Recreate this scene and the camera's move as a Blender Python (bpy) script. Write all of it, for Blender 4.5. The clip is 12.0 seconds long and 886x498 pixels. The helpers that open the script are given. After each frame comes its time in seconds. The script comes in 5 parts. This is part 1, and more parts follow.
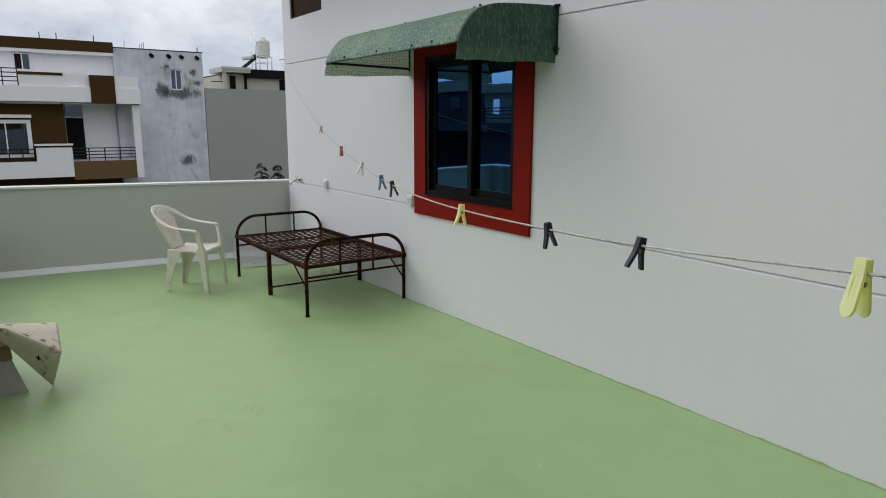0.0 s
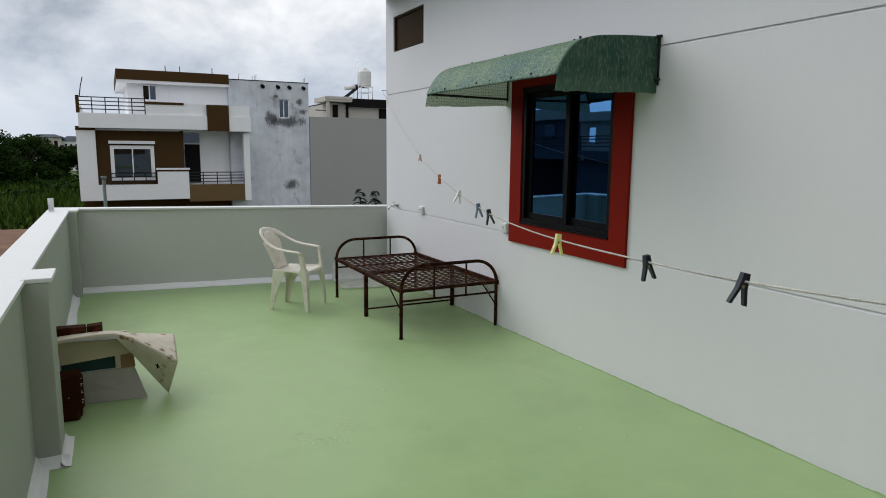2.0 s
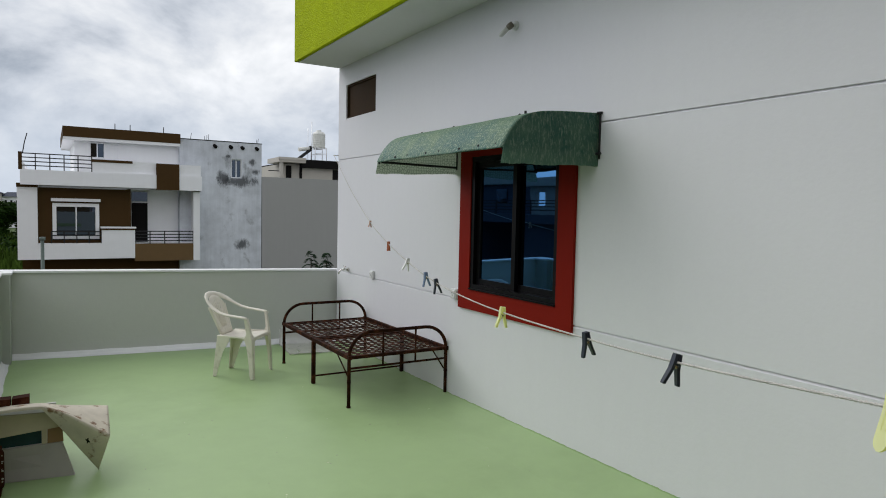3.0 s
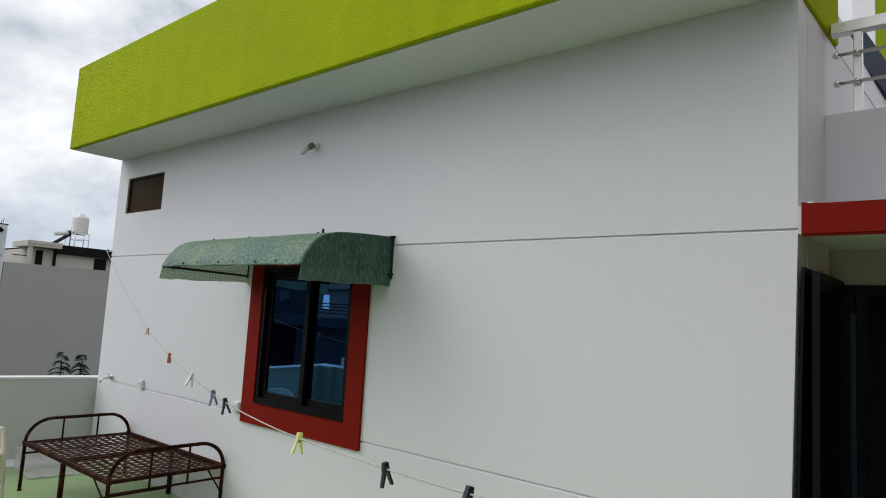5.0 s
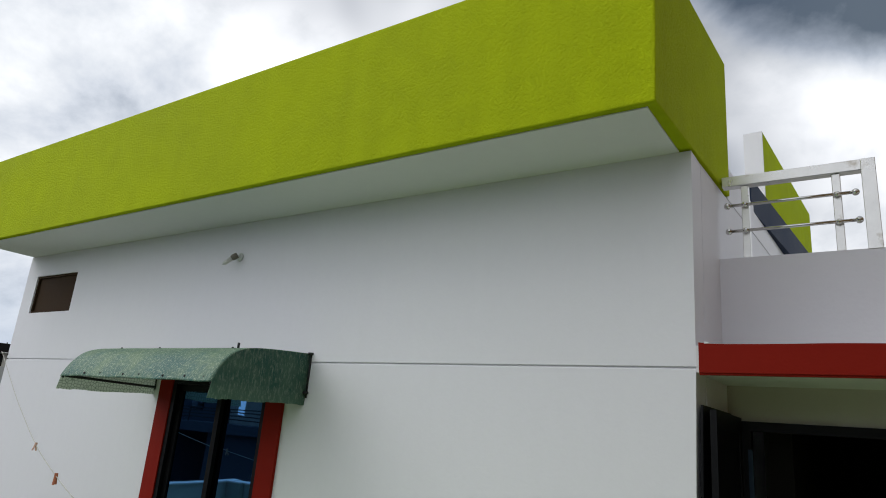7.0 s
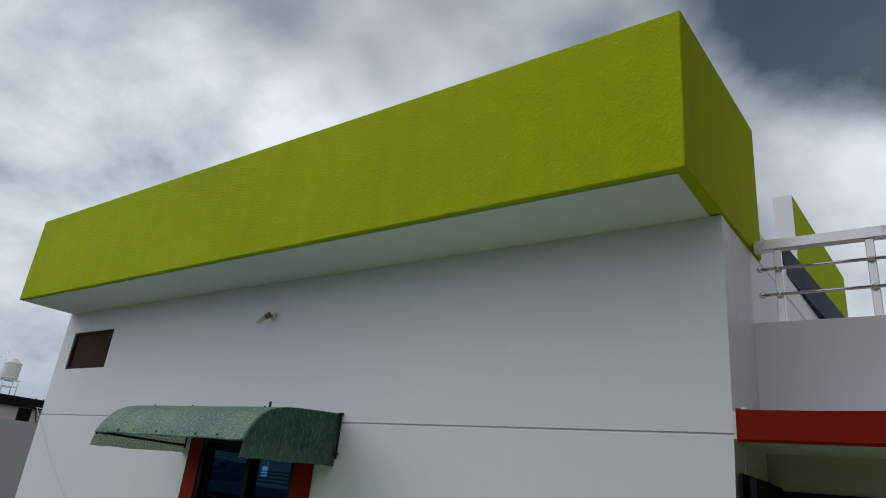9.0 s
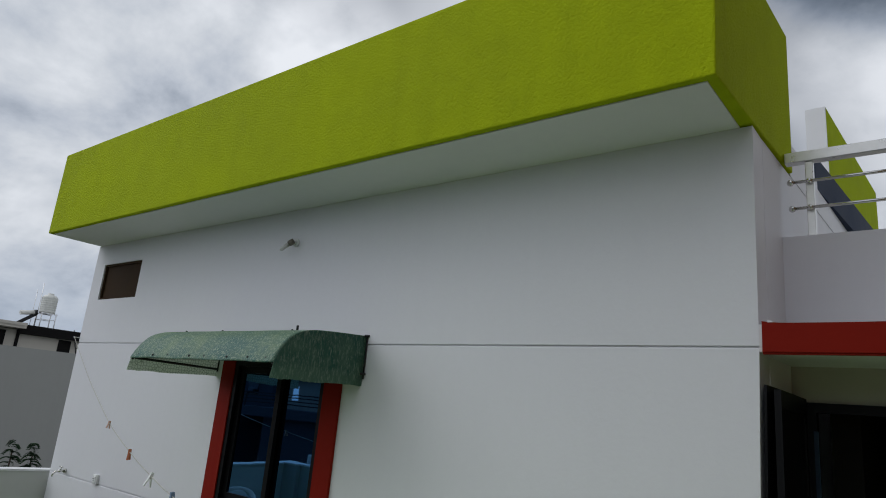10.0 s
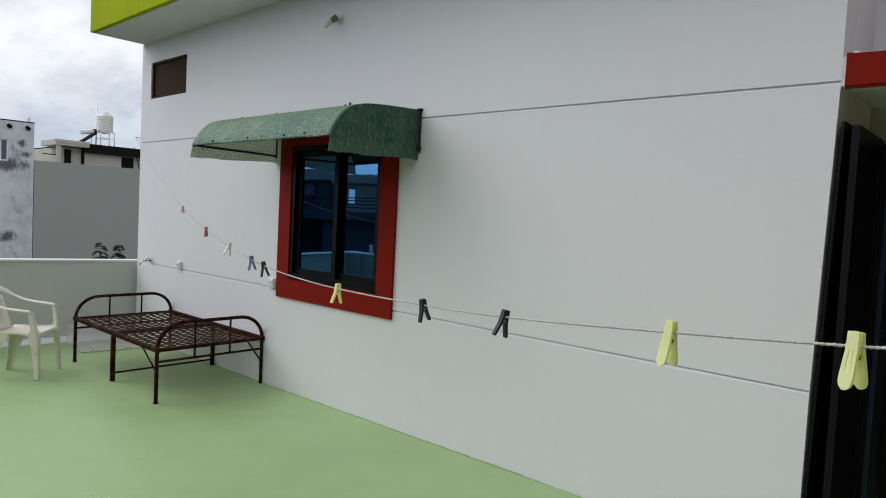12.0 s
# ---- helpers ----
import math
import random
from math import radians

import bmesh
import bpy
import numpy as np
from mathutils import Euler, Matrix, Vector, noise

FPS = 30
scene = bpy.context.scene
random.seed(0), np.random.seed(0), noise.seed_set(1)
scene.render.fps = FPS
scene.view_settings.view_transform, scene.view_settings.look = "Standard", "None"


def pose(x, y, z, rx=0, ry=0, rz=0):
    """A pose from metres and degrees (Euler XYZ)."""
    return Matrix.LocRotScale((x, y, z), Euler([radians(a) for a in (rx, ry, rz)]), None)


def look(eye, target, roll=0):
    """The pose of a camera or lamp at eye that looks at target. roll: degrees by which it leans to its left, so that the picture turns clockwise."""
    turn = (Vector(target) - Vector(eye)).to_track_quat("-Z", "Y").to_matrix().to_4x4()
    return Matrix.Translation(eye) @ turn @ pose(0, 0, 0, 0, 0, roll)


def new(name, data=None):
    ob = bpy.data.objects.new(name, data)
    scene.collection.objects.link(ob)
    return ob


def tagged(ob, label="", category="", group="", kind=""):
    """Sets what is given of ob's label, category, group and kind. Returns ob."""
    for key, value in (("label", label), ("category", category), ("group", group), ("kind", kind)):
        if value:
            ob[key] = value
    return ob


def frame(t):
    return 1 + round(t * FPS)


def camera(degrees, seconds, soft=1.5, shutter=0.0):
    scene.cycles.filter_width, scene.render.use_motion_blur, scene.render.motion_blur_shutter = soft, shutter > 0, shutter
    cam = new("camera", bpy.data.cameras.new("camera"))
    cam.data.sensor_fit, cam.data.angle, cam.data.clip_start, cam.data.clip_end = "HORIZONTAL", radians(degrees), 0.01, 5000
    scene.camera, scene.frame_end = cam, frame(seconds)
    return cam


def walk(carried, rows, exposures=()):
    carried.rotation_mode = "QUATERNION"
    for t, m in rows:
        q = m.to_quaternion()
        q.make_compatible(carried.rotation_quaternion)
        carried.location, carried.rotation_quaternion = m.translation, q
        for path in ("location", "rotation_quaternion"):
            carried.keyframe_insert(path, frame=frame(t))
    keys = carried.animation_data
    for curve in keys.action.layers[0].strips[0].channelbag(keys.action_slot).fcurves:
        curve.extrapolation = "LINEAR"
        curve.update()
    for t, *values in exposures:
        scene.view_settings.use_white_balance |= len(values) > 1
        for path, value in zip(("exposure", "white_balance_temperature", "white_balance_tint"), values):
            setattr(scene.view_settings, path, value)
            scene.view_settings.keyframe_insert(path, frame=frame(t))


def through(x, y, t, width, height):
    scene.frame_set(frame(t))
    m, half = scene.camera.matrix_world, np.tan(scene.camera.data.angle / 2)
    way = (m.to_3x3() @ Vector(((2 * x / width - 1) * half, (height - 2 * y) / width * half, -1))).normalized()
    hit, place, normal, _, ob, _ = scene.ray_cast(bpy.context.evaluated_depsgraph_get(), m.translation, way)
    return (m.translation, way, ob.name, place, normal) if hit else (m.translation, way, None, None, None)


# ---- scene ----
cam = camera(68.1, 12.0, soft=1.0)
PATH = [
    (0, (-3.12, 0.508, 1.643), (-1.995, 2.117, 1.262), 0.2),
    (0.5, (-3.133, 0.509, 1.64), (-2.098, 2.181, 1.277), 0.3),
    (1, (-3.152, 0.512, 1.637), (-2.226, 2.247, 1.274), 0.1),
    (1.5, (-3.168, 0.503, 1.639), (-2.286, 2.264, 1.291), 0.3),
    (2, (-3.173, 0.466, 1.658), (-2.278, 2.229, 1.355), 0.5),
    (2.5, (-3.159, 0.466, 1.681), (-2.201, 2.209, 1.467), 0.7),
    (3, (-3.148, 0.448, 1.707), (-2.121, 2.161, 1.589), 1.2),
    (3.5, (-3.203, 0.452, 1.728), (-2.02, 2.065, 1.708), 1.5),
    (3.7, (-3.232, 0.457, 1.712), (-1.99, 2.025, 1.736), 1.7),
    (4.5, (-3.28, 0.42, 1.768), (-1.848, 1.808, 1.92), 2.8),
    (5.3, (-3.308, 0.382, 1.832), (-1.767, 1.634, 2.074), 4.0),
    (5.5, (-3.299, 0.371, 1.845), (-1.745, 1.602, 2.109), 4.7),
    (6, (-3.317, 0.342, 1.87), (-1.719, 1.492, 2.221), 4.9),
    (6.5, (-3.32, 0.324, 1.897), (-1.72, 1.438, 2.342), 4.9),
    (7, (-3.326, 0.309, 1.911), (-1.75, 1.416, 2.451), 4.8),
    (7.2, (-3.342, 0.31, 1.908), (-1.775, 1.411, 2.485), 4.7),
    (8.0, (-3.366, 0.302, 1.908), (-1.827, 1.379, 2.595), 5.3),
    (8.8, (-3.388, 0.298, 1.894), (-1.887, 1.402, 2.621), 6.0),
    (9, (-3.401, 0.308, 1.898), (-1.924, 1.458, 2.603), 6.1),
    (9.5, (-3.4, 0.325, 1.883), (-1.914, 1.503, 2.516), 5.8),
    (10, (-3.365, 0.335, 1.865), (-1.863, 1.559, 2.358), 5.2),
    (10.5, (-3.334, 0.365, 1.849), (-1.817, 1.618, 2.205), 3.9),
    (11, (-3.309, 0.382, 1.783), (-1.806, 1.685, 1.996), 3.5),
    (11.5, (-3.321, 0.392, 1.708), (-1.814, 1.704, 1.793), 3.0),
    (12, (-3.334, 0.4, 1.631), (-1.854, 1.742, 1.531), 2.9),
]
walk(cam, [(t, look(eye, target, roll)) for t, eye, target, roll in PATH],
     exposures=[(0.0, -0.25, 6450, 10), (3.5, -0.23, 6450, 10), (5.5, -0.14, 6500, 10), (6.5, -0.14, 6450, 10), (7.2, -0.20, 6350, 10), (8.8, -0.62, 6150, 10), (9.5, -0.66, 6150, 10), (10.0, -0.66, 6200, 10), (10.5, -0.26, 6300, 10), (11.0, -0.09, 6420, 10), (12.0, -0.17, 6420, 10)])


# ---- world and light ----
def make_world():
    w = bpy.data.worlds.new("overcast_sky")
    scene.world = w
    w.use_nodes = True
    nt = w.node_tree
    nt.nodes.clear()
    n, l = nt.nodes.new, nt.links.new
    out = n("ShaderNodeOutputWorld")
    bg = n("ShaderNodeBackground")
    bg.inputs["Strength"].default_value = SKY
    sky = n("ShaderNodeTexSky")
    sky.sky_type, sky.sun_disc = "NISHITA", False
    sky.sun_elevation, sky.sun_rotation = radians(42), radians(-33)
    sky.dust_density = 2.0
    gain = n("ShaderNodeVectorMath"); gain.operation = "SCALE"; gain.inputs["Scale"].default_value = 0.06
    l(sky.outputs["Color"], gain.inputs[0])
    tc = n("ShaderNodeTexCoord")
    sep = n("ShaderNodeSeparateXYZ"); l(tc.outputs["Generated"], sep.inputs[0])
    up = n("ShaderNodeMath"); up.operation = "MAXIMUM"; up.inputs[1].default_value = 0.0; l(sep.outputs["Z"], up.inputs[0])
    lift = n("ShaderNodeMath"); lift.operation = "ADD"; lift.inputs[1].default_value = 0.75; l(up.outputs[0], lift.inputs[0])
    flat = n("ShaderNodeVectorMath"); flat.operation = "DIVIDE"
    comb = n("ShaderNodeCombineXYZ")
    for k in range(3):
        l(lift.outputs[0], comb.inputs[k])
    l(tc.outputs["Generated"], flat.inputs[0]); l(comb.outputs[0], flat.inputs[1])

    def noise_at(scale, detail, rough, offset, dist=0.0):
        mp = n("ShaderNodeMapping"); mp.inputs["Location"].default_value = offset
        l(flat.outputs[0], mp.inputs["Vector"])
        t = n("ShaderNodeTexNoise")
        t.inputs["Scale"].default_value, t.inputs["Detail"].default_value, t.inputs["Roughness"].default_value = scale, detail, rough
        t.inputs["Distortion"].default_value = dist
        l(mp.outputs[0], t.inputs["Vector"])
        return t.outputs["Fac"]

    def ramp(src, stops):
        r = n("ShaderNodeValToRGB")
        e = r.color_ramp.elements
        while len(e) < len(stops):
            e.new(0.5)
        for el, (p, c) in zip(e, stops):
            el.position, el.color = p, (*c, 1)
        l(src, r.inputs["Fac"])
        return r.outputs["Color"]

    big = noise_at(3.4, 8.0, 0.56, (2.3, 0.7, 0.0), 0.2)
    # a heavy rain cloud stands over the east
    heavy = n("ShaderNodeVectorMath"); heavy.operation = "DOT_PRODUCT"; heavy.inputs[1].default_value = Vector((0.70, -0.12, 0.75)).normalized()
    l(tc.outputs["Generated"], heavy.inputs[0])
    mass = n("ShaderNodeMapRange"); mass.interpolation_type = "SMOOTHSTEP"
    mass.inputs["From Min"].default_value, mass.inputs["From Max"].default_value, mass.inputs["To Max"].default_value = 0.923, 0.967, 0.425
    l(heavy.outputs["Value"], mass.inputs["Value"])
    thick = n("ShaderNodeMath"); thick.operation = "SUBTRACT"; l(big, thick.inputs[0]); l(mass.outputs[0], thick.inputs[1])
    tone = ramp(thick.outputs[0], [(0.20, (0.15, 0.19, 0.24)), (0.33, (0.52, 0.58, 0.67)), (0.41, (0.84, 0.89, 0.97)), (0.48, (1.08, 1.11, 1.15)), (0.58, (1.42, 1.43, 1.45))])
    cover = ramp(noise_at(1.5, 4.0, 0.5, (5.1, 3.4, 1.0)), [(0.27, (0, 0, 0)), (0.46, (1, 1, 1))])
    mixc = n("ShaderNodeMix"); mixc.data_type = "RGBA"
    l(cover, mixc.inputs["Factor"]); l(gain.outputs[0], mixc.inputs["A"]); l(tone, mixc.inputs["B"])
    # grey-blue haze towards the horizon
    low = n("ShaderNodeMapRange"); low.interpolation_type = "SMOOTHSTEP"
    low.inputs["From Max"].default_value, low.inputs["To Min"].default_value, low.inputs["To Max"].default_value = 0.22, 0.75, 0.0
    l(up.outputs[0], low.inputs["Value"])
    haze = n("ShaderNodeMix"); haze.data_type = "RGBA"; haze.inputs["B"].default_value = (0.66, 0.76, 0.90, 1)
    l(low.outputs[0], haze.inputs["Factor"]); l(mixc.outputs["Result"], haze.inputs["A"])
    # thin cloud glows below the veiled sun
    near = n("ShaderNodeVectorMath"); near.operation = "DOT_PRODUCT"; near.inputs[1].default_value = Vector((-26, 30, 18)).normalized()
    l(tc.outputs["Generated"], near.inputs[0])
    glow = n("ShaderNodeMapRange"); glow.interpolation_type = "SMOOTHSTEP"
    glow.inputs["From Min"].default_value, glow.inputs["From Max"].default_value = 0.82, 1.0
    glow.inputs["To Min"].default_value, glow.inputs["To Max"].default_value = 1.0, 2.1
    l(near.outputs["Value"], glow.inputs["Value"])
    # thicker cloud overhead
    dome = n("ShaderNodeMapRange"); dome.interpolation_type = "SMOOTHSTEP"
    dome.inputs["From Min"].default_value, dome.inputs["From Max"].default_value = 0.66, 0.92
    dome.inputs["To Min"].default_value, dome.inputs["To Max"].default_value = 1.0, ZENITH
    l(sep.outputs["Z"], dome.inputs["Value"])
    both = n("ShaderNodeMath"); both.operation = "MULTIPLY"; l(glow.outputs[0], both.inputs[0]); l(dome.outputs[0], both.inputs[1])
    lit = n("ShaderNodeVectorMath"); lit.operation = "SCALE"; l(haze.outputs["Result"], lit.inputs[0]); l(both.outputs[0], lit.inputs["Scale"])
    l(lit.outputs[0], bg.inputs["Color"]); l(bg.outputs[0], out.inputs["Surface"])


SKY, ZENITH = 0.93, 1.0
make_world()
sun = new("sun", bpy.data.lights.new("sun", "SUN"))
sun.data.energy, sun.data.angle, sun.data.color = 1.15, radians(42), (1.0, 0.98, 0.95)
sun.matrix_world = look((-18, 36, 36), (0, 0, 0))


# ---- materials ----
def mat(name, color, rough=0.6, metal=0.0, vary=0.12, grain=30.0, patch=1.5, bump=0.15, second=None, cover=(0.55, 0.7), spec=0.25,
        streak=0.0, island=0.0, relief=60.0, run=1.0):
    """Principled surface: colour varied at two scales, an optional second colour in patches, fine relief."""
    m = bpy.data.materials.new(name)
    m.use_nodes = True
    nt = m.node_tree
    n, l = nt.nodes.new, nt.links.new
    b = nt.nodes["Principled BSDF"]
    b.inputs["Metallic"].default_value, b.inputs["Specular IOR Level"].default_value = metal, spec
    tc = n("ShaderNodeTexCoord")

    def tex(scale, detail=4.0, stretch=(1, 1, 1)):
        mp = n("ShaderNodeMapping"); mp.inputs["Scale"].default_value = stretch
        l(tc.outputs["Object"], mp.inputs["Vector"])
        t = n("ShaderNodeTexNoise")
        t.inputs["Scale"].default_value, t.inputs["Detail"].default_value, t.inputs["Roughness"].default_value = scale, detail, 0.6
        l(mp.outputs[0], t.inputs["Vector"])
        return t.outputs["Fac"]

    def math(op, a, c):
        k = n("ShaderNodeMath"); k.operation = op
        for i, v in enumerate((a, c)):
            if isinstance(v, (int, float)):
                k.inputs[i].default_value = v
            else:
                l(v, k.inputs[i])
        return k.outputs[0]

    g, p = tex(grain), tex(patch, 5.0)
    val = math("ADD", math("MULTIPLY", math("SUBTRACT", g, 0.5), vary), math("MULTIPLY", math("SUBTRACT", p, 0.5), vary * 1.6))
    if streak:
        val = math("ADD", val, math("MULTIPLY", math("SUBTRACT", tex(7.0, 4.0, (1, 1, 0.06)), 0.5), streak))
    if island:
        geo = n("ShaderNodeNewGeometry")
        val = math("ADD", val, math("MULTIPLY", math("SUBTRACT", geo.outputs["Random Per Island"], 0.5), island))
    val = math("ADD", val, 1.0)
    base = n("ShaderNodeRGB"); base.outputs[0].default_value = (*color, 1)
    src = base.outputs[0]
    if second:
        mx = n("ShaderNodeMix"); mx.data_type = "RGBA"
        r = n("ShaderNodeMapRange"); r.inputs["From Min"].default_value, r.inputs["From Max"].default_value = cover
        l(tex(patch * 1.7, 8.0, (1, 1, run)), r.inputs["Value"]); l(r.outputs[0], mx.inputs["Factor"])
        l(src, mx.inputs["A"]); mx.inputs["B"].default_value = (*second, 1)
        src = mx.outputs["Result"]
    sc = n("ShaderNodeVectorMath"); sc.operation = "SCALE"
    l(src, sc.inputs[0]); l(val, sc.inputs["Scale"])
    l(sc.outputs[0], b.inputs["Base Color"])
    l(math("ADD", math("MULTIPLY", math("SUBTRACT", p, 0.5), 0.25), rough), b.inputs["Roughness"])
    if bump:
        bp = n("ShaderNodeBump"); bp.inputs["Strength"].default_value, bp.inputs["Distance"].default_value = bump, 0.01
        l(tex(relief, 6.0), bp.inputs["Height"]); l(bp.outputs[0], b.inputs["Normal"])
    return m


def glass_mat(name, tint, share=0.9, dark=(0.004, 0.006, 0.012)):
    """Coated reflecting glass: a tinted mirror over dark, clear glass."""
    m = bpy.data.materials.new(name)
    m.use_nodes = True
    nt = m.node_tree
    n, l = nt.nodes.new, nt.links.new
    b = nt.nodes["Principled BSDF"]
    b.inputs["Base Color"].default_value = (*dark, 1)
    b.inputs["Roughness"].default_value = 0.05
    gl = n("ShaderNodeBsdfGlossy"); gl.inputs["Color"].default_value = (*tint, 1); gl.inputs["Roughness"].default_value = 0.015
    tc = n("ShaderNodeTexCoord"); no = n("ShaderNodeTexNoise"); no.inputs["Scale"].default_value = 2.2
    bp = n("ShaderNodeBump"); bp.inputs["Strength"].default_value, bp.inputs["Distance"].default_value = 0.05, 0.01
    l(tc.outputs["Object"], no.inputs["Vector"]); l(no.outputs["Fac"], bp.inputs["Height"]); l(bp.outputs[0], gl.inputs["Normal"])
    mx = n("ShaderNodeMixShader"); mx.inputs[0].default_value = share
    l(b.outputs[0], mx.inputs[1]); l(gl.outputs[0], mx.inputs[2]); l(mx.outputs[0], nt.nodes["Material Output"].inputs["Surface"])
    return m


def sheet_mat(name, color, moss, fleck, through, scale=55.0, cells=False, stretch=(1, 1, 1), crown=None):
    """Weathered fibreglass: fibre flecks or a net pattern, moss patches, more moss colour past a height, some light
    through it.
    """
    m = bpy.data.materials.new(name)
    m.use_nodes = True
    nt = m.node_tree
    n, l = nt.nodes.new, nt.links.new
    b = nt.nodes["Principled BSDF"]
    b.inputs["Roughness"].default_value, b.inputs["Specular IOR Level"].default_value = 0.5, 0.3
    tc = n("ShaderNodeTexCoord")

    def noise_of(sc, stretched):
        mp = n("ShaderNodeMapping"); mp.inputs["Scale"].default_value = stretch if stretched else (1, 1, 1)
        l(tc.outputs["Object"], mp.inputs["Vector"])
        no = n("ShaderNodeTexNoise")
        no.inputs["Scale"].default_value, no.inputs["Detail"].default_value, no.inputs["Roughness"].default_value = sc, 8.0, 0.7
        l(mp.outputs[0], no.inputs["Vector"])
        return no.outputs["Fac"]

    def between(src, lo, hi, top=1.0):
        r = n("ShaderNodeMapRange")
        r.inputs["From Min"].default_value, r.inputs["From Max"].default_value, r.inputs["To Max"].default_value = lo, hi, top
        l(src, r.inputs["Value"])
        return r.outputs[0]

    def blend(fac, a, c):
        k = n("ShaderNodeMix"); k.data_type = "RGBA"
        l(fac, k.inputs["Factor"])
        for key, v in (("A", a), ("B", c)):
            if isinstance(v, tuple):
                k.inputs[key].default_value = (*v, 1)
            else:
                l(v, k.inputs[key])
        return k.outputs["Result"]

    if cells:
        v = n("ShaderNodeTexVoronoi"); v.inputs["Scale"].default_value, v.feature = scale, "DISTANCE_TO_EDGE"
        v.inputs["Randomness"].default_value = 0.7
        l(tc.outputs["Object"], v.inputs["Vector"])
        fine = between(v.outputs["Distance"], 0.03, 0.13)
    else:
        fine = between(noise_of(scale, True), 0.50, 0.66)
    col = blend(between(noise_of(4.0, False), 0.42, 0.62), color, moss)
    # crown: heights between which the moss colour takes over, ragged by noise
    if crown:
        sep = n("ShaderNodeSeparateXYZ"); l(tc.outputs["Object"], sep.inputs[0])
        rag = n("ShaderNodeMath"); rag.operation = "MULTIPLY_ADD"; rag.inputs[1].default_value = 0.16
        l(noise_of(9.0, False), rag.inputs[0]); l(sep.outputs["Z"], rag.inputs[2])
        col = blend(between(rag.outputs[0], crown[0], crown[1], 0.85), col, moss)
    col = blend(fine, col, fleck)
    l(col, b.inputs["Base Color"])
    tr = n("ShaderNodeBsdfTranslucent"); l(col, tr.inputs["Color"])
    bp = n("ShaderNodeBump"); bp.inputs["Strength"].default_value, bp.inputs["Distance"].default_value = 0.4, 0.003
    l(fine, bp.inputs["Height"]); l(bp.outputs[0], b.inputs["Normal"])
    mx = n("ShaderNodeMixShader"); mx.inputs[0].default_value = through
    l(b.outputs[0], mx.inputs[1]); l(tr.outputs[0], mx.inputs[2]); l(mx.outputs[0], nt.nodes["Material Output"].inputs["Surface"])
    return m


def film_mat(name, color, clear):
    """Dusty clear plastic: partly see-through."""
    m = mat(name, color, 0.3, vary=0.15, grain=12, patch=6, bump=0.3, relief=25)
    nt = m.node_tree
    tr = nt.nodes.new("ShaderNodeBsdfTransparent")
    mx = nt.nodes.new("ShaderNodeMixShader"); mx.inputs[0].default_value = clear
    nt.links.new(nt.nodes["Principled BSDF"].outputs[0], mx.inputs[1]); nt.links.new(tr.outputs[0], mx.inputs[2])
    nt.links.new(mx.outputs[0], nt.nodes["Material Output"].inputs["Surface"])
    return m


M_WALL = mat("white_paint", (0.738, 0.732, 0.766), 0.62, vary=0.035, grain=18, patch=0.55, bump=0.10, streak=0.03, relief=38)
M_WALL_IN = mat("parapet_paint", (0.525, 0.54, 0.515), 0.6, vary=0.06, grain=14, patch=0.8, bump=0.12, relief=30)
# darker copy of the parapet paint, carrying the lane wall's shade
M_WALL_LANE = mat("shaded_parapet_paint", (0.40, 0.42, 0.39), 0.65, vary=0.09, grain=12, patch=0.8, bump=0.12, relief=30, streak=0.06)
M_SOFFIT = mat("soffit_paint", (0.69, 0.69, 0.70), 0.7, vary=0.05, grain=12, patch=0.9, bump=0.08)
M_CAP = mat("parapet_cap_paint", (0.76, 0.77, 0.78), 0.55, vary=0.06, grain=20, patch=1.6, bump=0.1)
M_FLOOR = mat("green_floor_paint", (0.335, 0.475, 0.218), 0.42, spec=0.65, vary=0.15, grain=5, patch=0.6, bump=0.05, second=(0.300, 0.430, 0.190), cover=(0.50, 0.66), relief=9)
M_FLAKE = mat("flaking_green_paint", (0.60, 0.66, 0.47), 0.45, spec=0.6, vary=0.12, grain=20)
M_LIME = mat("lime_stucco", (0.36, 0.435, 0.003), 0.85, spec=0.08, vary=0.22, grain=7, patch=1.0, bump=1.0, streak=0.16, relief=58)
M_RED = mat("red_paint", (0.215, 0.012, 0.006), 0.6, spec=0.06, vary=0.10, grain=22, patch=2.0, bump=0.12)
M_BLACK = mat("black_aluminium", (0.004, 0.004, 0.005), 0.4, spec=0.12, vary=0.2, bump=0.03)
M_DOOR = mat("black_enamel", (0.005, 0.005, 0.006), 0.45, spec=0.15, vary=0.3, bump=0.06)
M_BLUESTEEL = mat("blue_grey_enamel", (0.022, 0.04, 0.075), 0.35, vary=0.2, bump=0.04)
M_GLASS = glass_mat("blue_reflecting_glass", (0.060, 0.168, 0.335))
M_VENT = mat("brown_vent_board", (0.048, 0.029, 0.016), 0.7, spec=0.05, vary=0.25, grain=25, patch=4)
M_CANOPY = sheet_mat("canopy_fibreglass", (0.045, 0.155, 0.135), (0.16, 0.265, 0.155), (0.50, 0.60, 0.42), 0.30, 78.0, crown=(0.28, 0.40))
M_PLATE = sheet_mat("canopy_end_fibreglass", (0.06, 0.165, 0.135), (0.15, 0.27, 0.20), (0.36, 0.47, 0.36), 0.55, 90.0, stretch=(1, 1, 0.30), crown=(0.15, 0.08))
M_NET = sheet_mat("netted_fibreglass", (0.30, 0.36, 0.29), (0.26, 0.33, 0.25), (0.62, 0.67, 0.59), 0.65, 42.0, cells=True)
M_RUST = mat("brown_rusted_steel", (0.019, 0.0065, 0.0035), 0.65, spec=0.05, vary=0.5, grain=40, patch=9, bump=0.25, second=(0.08, 0.027, 0.012), cover=(0.46, 0.68))
